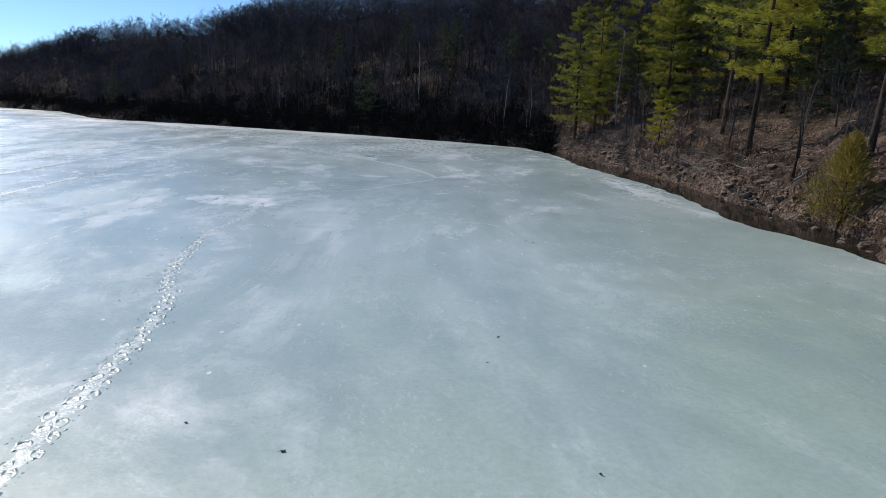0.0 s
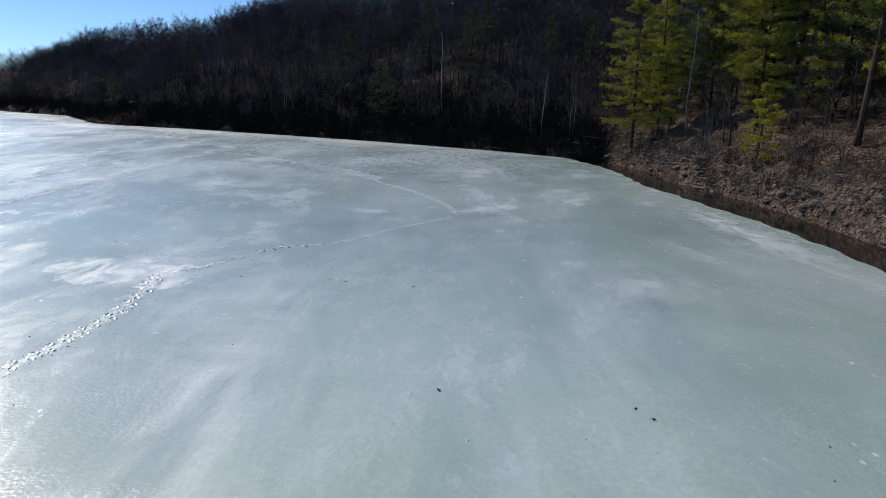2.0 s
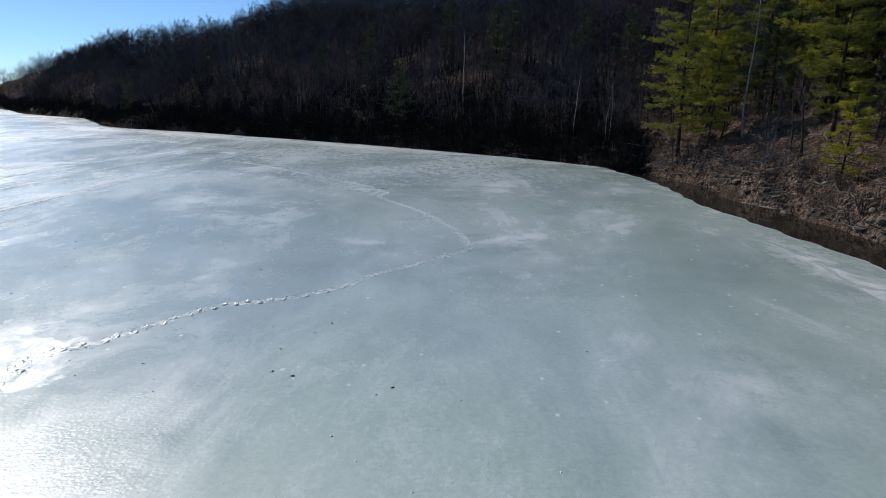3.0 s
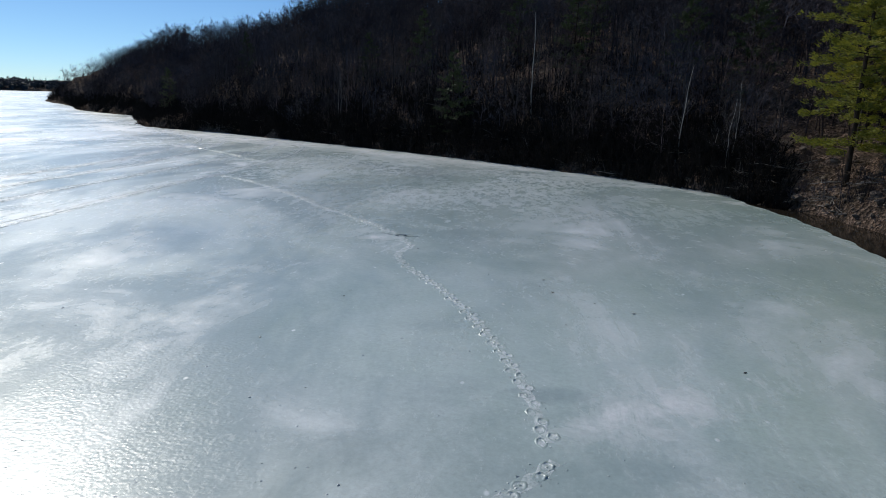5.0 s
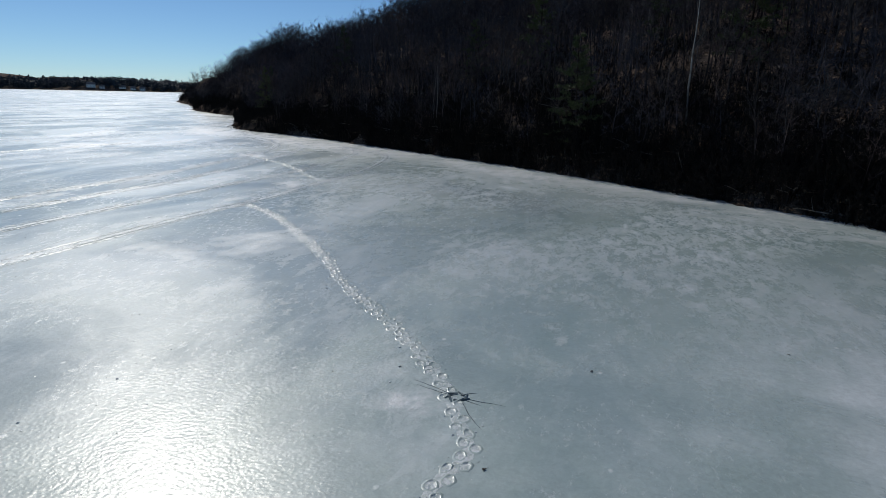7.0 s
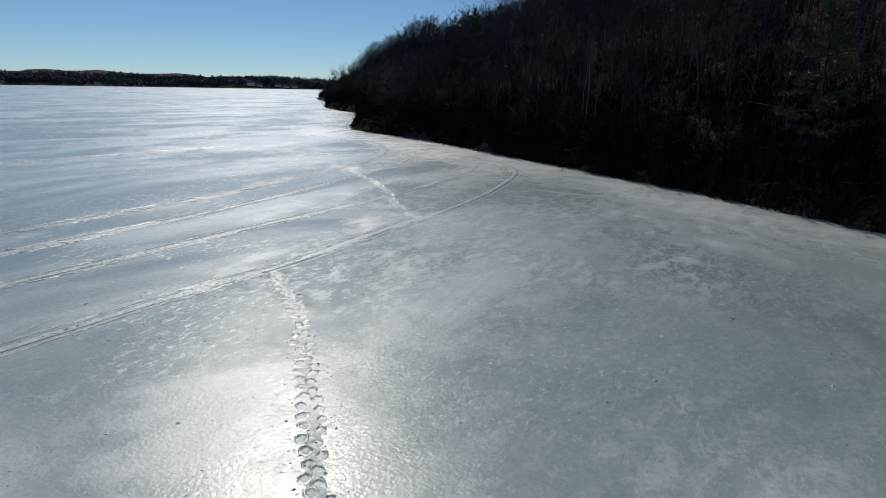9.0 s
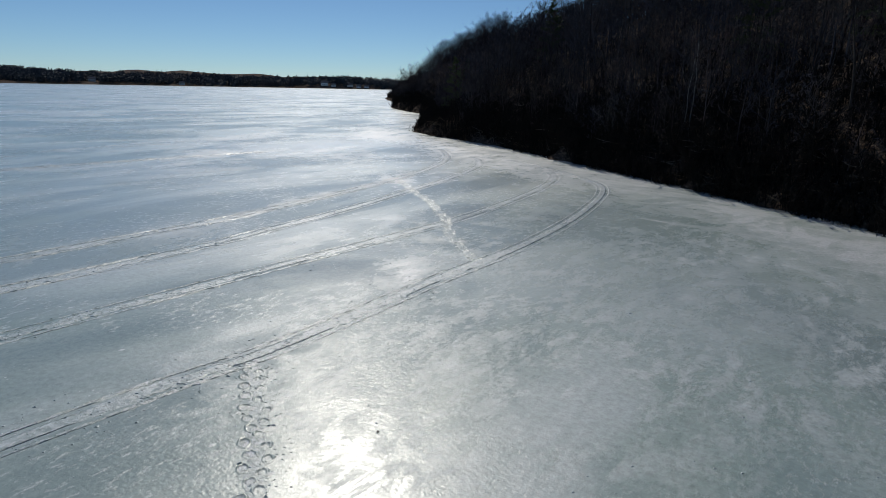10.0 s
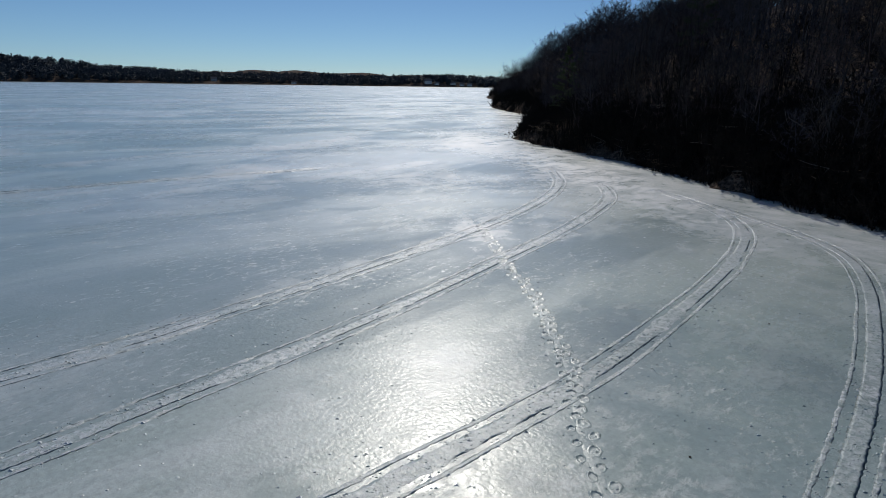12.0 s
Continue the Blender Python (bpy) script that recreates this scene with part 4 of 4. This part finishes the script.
for x, y, d2 in scatter(34, -85, 30, 60, 170, 4, 26, 61, 4.0):
    size = r.uniform(0.8, 2.2)
    ob = new("rock", r.choice(ROCKS))
    ob.matrix_basis = pose(x, y, ground_z(x, y) + size * 0.05, r.uniform(-15, 15), r.uniform(-15, 15), r.uniform(0, 360)) @ Matrix.Diagonal((size * 1.5, size, size * 0.6, 1))
    tagged(ob, "pale rock ledge showing through leaf litter on the slope", "rock", "ledges on the hillside")


def stone(seed):
    rr, t = random.Random(seed), Build()
    rings = [(0.0, -0.3), (0.42, -0.2), (0.52, 0.05), (0.36, 0.26), (0.0, 0.32)]
    for rad, z in rings:
        for i in range(6):
            a = i * 1.047
            t.v.append(Vector((math.cos(a) * rad * rr.uniform(0.5, 1.45), math.sin(a) * rad * rr.uniform(0.5, 1.35), z * rr.uniform(0.6, 1.3))))
    t.f = [(k * 6 + i, k * 6 + (i + 1) % 6, k * 6 + 6 + (i + 1) % 6, k * 6 + 6 + i) for k in range(4) for i in range(6)]
    return t


spots = scatter(520, 17, 24, 8, 80, -0.2, 0.9, 41, 0.22) + scatter(300, -60, 20, 74, 140, -0.2, 1.2, 42, 0.3)
joined("shore_stones", [stone(450 + k) for k in range(7)], on_ground([(x, y, r.uniform(0.10, 0.36), r.uniform(0, 6.28), r.randrange(7)) for x, y, d2 in spots]), M_ROCK,
       "loose brown-grey stones along the waterline", "stones")


def fallen_log(x, y, turn, length, thick, mat, label, z=None, rise=4.0):
    rr = random.Random(int(x * 100 + y * 7))
    log = new("fallen_log")
    log.matrix_basis = pose(x, y, (ground_z(x, y) if z is None else z) + thick * 0.4, 0, -rise, turn)
    tagged(log, label, "log", "fallen wood on the bank")
    stem = Build()
    part_stubs = []
    pts = limb(rr, (-length / 2, 0, 0), (1, 0, 0), length, 0.05, 6, 0.0)
    stem.tube(pts, [thick * (1 - 0.09 * i) for i in range(7)], 7)
    for _ in range(6):
        at = pts[rr.randrange(2, 6)]
        stub = Build()
        stub.tube(limb(rr, at, rand_dir(rr, 0.8), rr.uniform(0.3, 1.1), 0.3, 3, 0.05), [thick * 0.4, thick * 0.28, thick * 0.16, 0.005], 4, False)
        part_stubs.append(stub)
    part("stem", stem.mesh("log_stem", mat, True), log)
    for stub in part_stubs:
        part("branch_stub", stub.mesh("branch_stub", mat), log)


fallen_log(20.1, 54.5, 112, 2.6, 0.06, M_DEADWOOD, "bleached pale log lying at the waterline", 0.25, 2)
for x, y, turn, length, thick, rise in [(20.6, 23.5, 150, 2.8, 0.05, 12), (21.0, 21.5, 60, 2.2, 0.06, 20), (21.2, 33.2, 140, 2.4, 0.07, 15), (21.8, 38.0, 75, 2.0, 0.06, 8), (22.6, 44.5, 120, 3.5, 0.08, 10),
                                        (21.2, 47.0, 160, 2.2, 0.05, 18), (23.0, 31.0, 30, 3.0, 0.07, 14), (26.0, 36.5, 100, 4.0, 0.10, 8), (25.0, 28.0, 115, 3.2, 0.07, 10), (21.6, 60.0, 130, 2.4, 0.06, 9),
                                        (19.0, 74.5, 160, 3.0, 0.06, -6), (15.2, 81.6, 175, 3.2, 0.06, -5), (12.0, 86.5, 130, 2.6, 0.05, -8), (4.5, 92.6, 170, 2.8, 0.05, -6), (-8, 101.6, 150, 2.6, 0.05, -5), (28.5, 44.0, 95, 4.5, 0.10, 9)]:
    fallen_log(x, y, turn, length, thick, M_DEADWOOD if length < 3.1 else M_BARK, "weathered fallen branch lying on the leaf-covered bank", None, rise)


# ---------------------------------------------------------------- marks on the ice
def print_build(seed):
    """A trodden print: pushed-up rim round a shallow sole."""
    rr = random.Random(seed)
    b2 = Build()
    rings = [(1.35, -0.004), (1.08, 0.009), (0.92, 0.017), (0.78, 0.008), (0.55, 0.005), (0.25, 0.006)]
    n2 = 16
    bumps = [rr.uniform(0.55, 1.5) for _ in range(n2)]
    wob = [rr.uniform(0.9, 1.12) for _ in range(n2)]
    for k, (rad, z) in enumerate(rings):
        for i in range(n2):
            a = 6.28318 * i / n2
            up = bumps[i] * (1.5 if math.sin(a) > 0.2 else 0.35)
            b2.v.append(Vector((math.cos(a) * rad * 0.098 * wob[i], math.sin(a) * rad * 0.135 * wob[i], z * (up if 0 < k < 4 else 1))))
    for k in range(len(rings) - 1):
        for i in range(n2):
            b2.f.append((k * n2 + i, k * n2 + (i + 1) % n2, (k + 1) * n2 + (i + 1) % n2, (k + 1) * n2 + i))
    b2.f.append(tuple((len(rings) - 1) * n2 + i for i in range(n2)))
    return b2


PRINT_FORMS = [print_build(500 + k) for k in range(7)]
PRINTS = [mesh_of("footprint", q.v, q.f, [M_ICE, M_FROST], True, [0] * 48 + [1] * 33) for q in PRINT_FORMS]
OLD_PRINTS = [mesh_of("old_footprint", q.v, q.f, [M_ICE, M_PRINT], True, [0] * 48 + [1] * 33) for q in PRINT_FORMS]
trampled = []
TRAIL = [(-5.4, 4), (-5.5, 7), (-5.6, 9), (-5.7, 11.8), (-6.1, 14.8), (-6.9, 17), (-7.3, 19.8), (-7.6, 23), (-7.2, 25.6), (-7.0, 28), (-7.4, 31.4)]
TRAIL_B = [(-7.3, 31.7), (-6.4, 32.4), (-5.4, 34.0), (-4.5, 35.2), (-3.0, 35.9), (-1.5, 37.2), (-0.7, 38.6), (1.1, 40.7), (2.3, 42.2), (2.9, 43.0)]
TRAIL_C = [(2.8, 43.6), (2.3, 46.0), (1.6, 48.1), (0.7, 50.3), (-0.4, 52.4), (-1.3, 53.8), (-2.2, 55.2), (-2.65, 56.5), (-2.45, 57.5), (-2.4, 58.0), (-2.9, 58.9), (-3.3, 59.7), (-4.1, 60.9), (-5.0, 62.0),
           (-6.7, 63.7), (-9.2, 66.1), (-10.9, 68.3), (-12.9, 70.4), (-15.2, 72.6), (-16.9, 74.2), (-18.3, 75.3), (-20.35, 76.7)]
TRAIL_D = [(-21.4, 86.7), (-23.15, 88.1), (-25.0, 89.9), (-26.35, 91.45), (-27.6, 92.6), (-30.1, 94.8), (-32.1, 96.1), (-34.2, 97.75), (-36.75, 99.6)]
r = random.Random(31)
for trail, stride, half, double in ((TRAIL, 0.26, 0.13, True), (TRAIL_B, 0.36, 0.07, False), (TRAIL_C[:13], 0.29, 0.10, False), (TRAIL_C[12:], 0.19, 0.12, True), (TRAIL_D, 0.21, 0.12, True)):
    pts, small = smooth_line([(*p, 0) for p in trail], stride), 0.75 if trail is TRAIL_D else 1.0
    for i, p in enumerate(pts[:-1]):
        d = pts[i + 1] - p
        turn = math.degrees(math.atan2(-d.x, d.y))
        s = 1 if i % 2 else -1
        off = half * s + (r.uniform(-0.09, 0.09) if double else r.uniform(-0.04, 0.04))
        side = Vector((d.y, -d.x, 0)).normalized()
        if double and i % 2:
            trampled.append((p.x + side.x * off, p.y + side.y * off, 0.0, r.uniform(0.8, 1.1), radians(turn + r.uniform(-30, 30)), r.randrange(7)))
            continue
        ob = new("footprint", r.choice(OLD_PRINTS if trail is TRAIL_D else PRINTS))
        ob.matrix_basis = pose(p.x + side.x * off, p.y + side.y * off, 0.0, 0, 0, turn + r.uniform(-14, 14) + (180 if d.y < 0 else 0)) @ Matrix.Diagonal((r.uniform(0.9, 1.2) * small, r.uniform(0.85, 1.15) * small, r.uniform(0.8, 1.3), 1))
        tagged(ob, "boot print trodden into refrozen snow on the ice", "footprint", "footprints across the ice")


joined("trampled_prints", PRINT_FORMS, trampled, M_PRINT, "blurred older prints trampled along the path", "footprints")


def chip_strip(paths, seed, big=1.0):
    """Crumbs of broken ice kicked up along the trails."""
    rr, V, F = random.Random(seed), [], []
    for path, half, per in paths:
        for p in smooth_line([(*q, 0) for q in path], 1.0 / per):
            x, y, s = p.x + rr.gauss(0, half), p.y + rr.gauss(0, half), big * rr.uniform(0.008, 0.034) * (1 if rr.random() < 0.85 else 1.7)
            base = len(V)
            V += [(x + s * math.cos(a), y + s * math.sin(a), -0.002) for a in (0.3, 2.2, 4.4)] + [(x + rr.uniform(-s, s) * 0.6, y + rr.uniform(-s, s) * 0.6, s * rr.uniform(0.2, 0.5))]
            F += [(base, base + 1, base + 3), (base + 1, base + 2, base + 3), (base + 2, base, base + 3)]
    return tagged(new("ice_crumbs", mesh_of("ice_crumbs", V, F, M_FROST)), "white crumbs of broken ice along the trails", "ice crumbs", kind="stuff")


chip_strip([(TRAIL, 0.20, 60), (TRAIL_B, 0.13, 90), (TRAIL_C[:13], 0.16, 40), (TRAIL_C[12:], 0.28, 60), (TRAIL_D, 0.22, 24)] + [([(x, 40), (x, 98)], 0.30, 16) for x in (-21.0, -26.0)]
           + [([(r.uniform(-42, 12), r.uniform(5, 105)), (r.uniform(-42, 12), r.uniform(5, 100))], 2.2, 8) for _ in range(16)], 33)


def trodden_path(path, half, seed, mat):
    """A thin uneven ribbon of scuffed frost under a line of prints."""
    rr, V, F = random.Random(seed), [], []
    pts = smooth_line([(*q, 0) for q in path], 0.2)
    for i, p in enumerate(pts):
        d = pts[min(i + 1, len(pts) - 1)] - pts[max(i - 1, 0)]
        s = Vector((d.y, -d.x, 0)).normalized()
        for u, z in ((-1, -0.002), (-0.6, 0.003), (0, 0.004), (0.6, 0.003), (1, -0.002)):
            w = p + s * u * half * rr.uniform(0.45, 1.3)
            V.append((w.x, w.y, z))
    F = [(i * 5 + k, i * 5 + k + 1, i * 5 + k + 6, i * 5 + k + 5) for i in range(len(pts) - 1) for k in range(4)]
    tagged(new("trodden_path", mesh_of("trodden_path", V, F, mat)), "narrow path of scuffed white frost under footprints", "path", "trodden paths on the ice")


for k, (path, half, mat) in enumerate(((TRAIL, 0.18, M_TRACK), (TRAIL_B, 0.17, M_FROST), (TRAIL_C[:12], 0.16, M_FROST), (TRAIL_C[11:], 0.20, M_TRACK), (TRAIL_D, 0.12, M_PRINT))):
    trodden_path(path, half, 640 + k, mat)


def sled_track(path, seed, gauge=0.37, strong=1.0):
    """Two cut runner marks with crumbled edges and a lugged belt print between."""
    rr = random.Random(seed)
    pts = smooth_line([(*p, 0) for p in path], 0.085)
    belt = [(-0.24, -0.001), (-0.18, 0.003), (-0.12, 0.002), (-0.05, 0.003), (0.0, 0.002), (0.05, 0.003), (0.12, 0.002), (0.18, 0.003), (0.24, -0.001)]
    groove = [(-0.07, -0.001), (-0.04, 0.011), (-0.012, 0.004), (0.012, 0.004), (0.04, 0.011), (0.07, -0.001)]
    track = new("sled_track")
    tagged(track, "packed white snowmobile track curving over the ice", "track", "snowmobile tracks on the ice")
    for name, shift, prof in (("runner_mark", -gauge, groove), ("belt_mark", 0.0, belt), ("runner_mark", gauge, groove)):
        V, wide = [], len(prof)
        for i, p in enumerate(pts):
            d = (pts[min(i + 1, len(pts) - 1)] - pts[max(i - 1, 0)]).normalized()
            s = Vector((d.y, -d.x, 0))
            fade = min(1, i / 40, (len(pts) - 1 - i) / 40)
            much = min(1.0, max(0.0, 0.55 + 1.1 * noise.noise(Vector((p.x * 0.35, p.y * 0.35, shift * 3 + seed))))) * (strong if p.y > 89 else 1)
            for k, (u, z) in enumerate(prof):
                edge = k in (0, wide - 1)
                spill = (0.30 + 0.70 * much + 0.5 * noise.noise(Vector((p.x * 2.3, p.y * 2.3, u * 9 + seed)))) if edge else 1.0
                w = p + s * (shift * (1 + 0.10 * noise.noise(Vector((p.x * 0.4, p.y * 0.4, seed)))) + u * spill + rr.uniform(-0.018, 0.018))
                lug = 0.002 * ((i % 4) - 1.5) if name == "belt_mark" and not edge else 0
                h = z if edge else (z + lug) * (0.10 + 1.0 * much) + rr.uniform(-0.004, 0.008) * much * (0.35 if name == "belt_mark" else 1.6)
                V.append((w.x, w.y, (h if edge else max(h, 0.002)) * fade - 0.006 * (1 - fade)))
        F = [(i * wide + k, i * wide + k + 1, (i + 1) * wide + k + 1, (i + 1) * wide + k) for i in range(len(pts) - 1) for k in range(wide - 1)]
        part(name, mesh_of(name, V, F, M_TRACK if name == "belt_mark" else M_FROST, True), track)


SLED = [
        [(-20.9, 0), (-21.0, 40), (-21.1, 70.8), (-20.8, 77.8), (-21.1, 84), (-21.15, 88.7), (-21.6, 93.4), (-22.35, 97.8), (-23.75, 103.3), (-25.6, 107.0), (-29.1, 109.9), (-34.4, 113.3)],
        [(-26.3, 10), (-26.2, 60), (-26.1, 77.5), (-26.0, 85), (-25.9, 90.8), (-26.3, 95.4), (-27.4, 102.4), (-29.2, 107.9), (-32.4, 111.5), (-36.5, 114.2)],
        [(-30.0, 20), (-30.1, 60), (-30.1, 78.7), (-30.7, 85.5), (-31.5, 90.7), (-32.7, 96.3), (-34.3, 103.1), (-36.8, 109.8), (-40.5, 114.4)],
        [(-33.2, 20), (-33.3, 60), (-33.6, 81.8), (-34.2, 87.7), (-35.1, 93.2), (-36.5, 99.8), (-38.8, 106.8), (-41.8, 112.2), (-46.5, 117.3)],
        [(-59, 40), (-58, 80), (-57.3, 92.7), (-56.5, 99), (-55.5, 106)]]
for k, path in enumerate(SLED):
    sled_track(path, 600 + k, 0.37, 0.4 if k == 0 else 1.0)
chip_strip([(path[1:], 0.24, 90) for path in SLED[:4]] + [(path[2:], 0.7, 30) for path in SLED[:4]] + [(TRAIL_C[12:], 0.18, 30)], 35, 1.0)

# refrozen hole with cracks running from it
crack = Build()
rr = random.Random(77)
for a, length in ((172, 1.15), (190, 1.0), (16, 0.95), (-26, 1.25), (-2, 0.5), (80, 0.4)):
    d = (math.cos(radians(a - 20)), math.sin(radians(a - 20)), 0)
    pts = [Vector((q.x, q.y, 0.0)) for q in limb(rr, (d[0] * 0.1, d[1] * 0.1, 0), d, length, 0.16, 6, 0.0)]
    crack.tube(pts, [0.014, 0.013, 0.012, 0.010, 0.008, 0.006, 0.003], 4, False)
for k in range(7):
    a = k * 0.9
    c = Vector((math.cos(a) * 0.17, math.sin(a) * 0.14, 0))
    crack.tube([c, c + Vector((math.cos(a + 1.6) * 0.2, math.sin(a + 1.6) * 0.2, 0.012))], [0.035, 0.015], 5, False)
ob = new("ice_crack", crack.mesh("ice_crack", plain_material("dark_wet_ice", (0.15, 0.19, 0.20), 0.3, 9)))
ob.matrix_basis = pose(-3.15, 59.75, 0.0)
tagged(ob, "dark refrozen hole with cracks radiating through the ice", "crack")

# dead leaves and twigs lying about
LEAVES = []
for k in range(5):
    b2 = Build()
    rr = random.Random(700 + k)
    n2 = 9
    for i in range(n2):
        a = 6.283 * i / n2
        b2.v.append(Vector((math.cos(a) * rr.uniform(0.03, 0.07), math.sin(a) * rr.uniform(0.02, 0.045), 0.004 + rr.uniform(0, 0.025))))
    b2.v.append(Vector((0, 0, 0.022)))
    b2.f = [(i, (i + 1) % n2, n2) for i in range(n2)]
    b2.tube([(0.05, 0, 0.01), (0.10, 0.015, 0.012)], [0.004, 0.002], 3, False)
    LEAVES.append(b2.mesh("dead_leaf", M_SPECK))
known = [(1.6, 23.4), (5.4, 22.7), (5.6, 22.3), (2.9, 53.3), (3.3, 52.7), (4.55, 51.85), (5.6, 51.1), (-1.1, 34.0), (-1.8, 31.0), (-1.3, 30.8), (0.9, 30.4), (-3.4, 8.2), (-1.6, 7.3), (3.3, 6.6), (-2.0, 57.5), (-0.6, 62.0)]
loose = [(r.uniform(-45, 19), r.uniform(2, 104)) for _ in range(400)]
d = signed_distance(np.array([p[0] for p in loose]), np.array([p[1] for p in loose]), SHORE)
loose = [p for p, q in zip(loose, d) if q < -2.5][:150]
for x, y in known + loose:
    ob = new("dead_leaf", r.choice(LEAVES))
    s = r.uniform(0.7, 1.0) if (x, y) in known else r.uniform(0.3, 0.8)
    ob.matrix_basis = pose(x, y, 0.0, 0, 0, r.uniform(0, 360)) @ Matrix.Diagonal((s, s, s, 1))
    tagged(ob, "dark dead leaf lying on the ice", "leaf", "leaves on the ice")


# ---------------------------------------------------------------- far shore houses
def far_house(left, inside, wide, deep, high, turn):
    a = radians(left)
    s = np.arange(700, 2600, 4.0)
    e2 = signed_distance(-20 - np.sin(a) * s, 82 + np.cos(a) * s, FAR)
    at = float(s[np.argmax(e2 > inside)])
    x, y = -20 - math.sin(a) * at, 82 + math.cos(a) * at
    house = new("house")
    house.matrix_basis = pose(x, y, ground_z(x, y), 0, 0, turn)
    tagged(house, "pale gabled house among the trees of the far shore", "house", "houses on the far shore")
    w, d2, h = wide / 2, deep / 2, high
    walls, roof = Build(), Build()
    walls.v = [Vector(p) for p in ((-w, -d2, -1), (w, -d2, -1), (w, d2, -1), (-w, d2, -1), (-w, -d2, h), (w, -d2, h), (w, d2, h), (-w, d2, h), (-w, 0, h + d2 * 0.8), (w, 0, h + d2 * 0.8))]
    walls.f = [(0, 1, 5, 4), (1, 2, 6, 9, 5), (2, 3, 7, 6), (3, 0, 4, 8, 7)]
    for s2 in (-1, 1):
        base = len(roof.v)
        roof.v += [Vector(p) for p in ((-w - 0.4, s2 * (d2 + 0.5), h - 0.3), (w + 0.4, s2 * (d2 + 0.5), h - 0.3), (w + 0.4, 0, h + d2 * 0.8 + 0.1), (-w - 0.4, 0, h + d2 * 0.8 + 0.1),
                                       (-w - 0.4, s2 * (d2 + 0.5), h), (w + 0.4, s2 * (d2 + 0.5), h), (w + 0.4, 0, h + d2 * 0.8 + 0.4), (-w - 0.4, 0, h + d2 * 0.8 + 0.4))]
        roof.f += [tuple(base + i for i in f) for f in ((0, 1, 2, 3), (4, 5, 6, 7), (0, 1, 5, 4), (1, 2, 6, 5), (0, 3, 7, 4))]
    part("wall", walls.mesh("house_wall", M_HOUSE), house)
    part("roof", roof.mesh("house_roof", M_ROOF), house)
    for i in range(3):
        x0 = -w + wide * (i + 0.5) / 3
        win = Build()
        win.v = [Vector(p) for p in ((x0 - 0.7, -d2 - 0.06, 1.0), (x0 + 0.7, -d2 - 0.06, 1.0), (x0 + 0.7, -d2 - 0.06, 2.4), (x0 - 0.7, -d2 - 0.06, 2.4), (x0 - 0.7, -d2 + 0.1, 1.0), (x0 + 0.7, -d2 + 0.1, 1.0), (x0 + 0.7, -d2 + 0.1, 2.4), (x0 - 0.7, -d2 + 0.1, 2.4))]
        win.f = [(0, 1, 2, 3), (0, 1, 5, 4), (1, 2, 6, 5), (2, 3, 7, 6), (3, 0, 4, 7)]
        part("window", win.mesh("house_window", M_PANE), house)


for left, inside, wide, deep, high, turn in HOUSES:
    far_house(left, inside, wide, deep, high, turn)
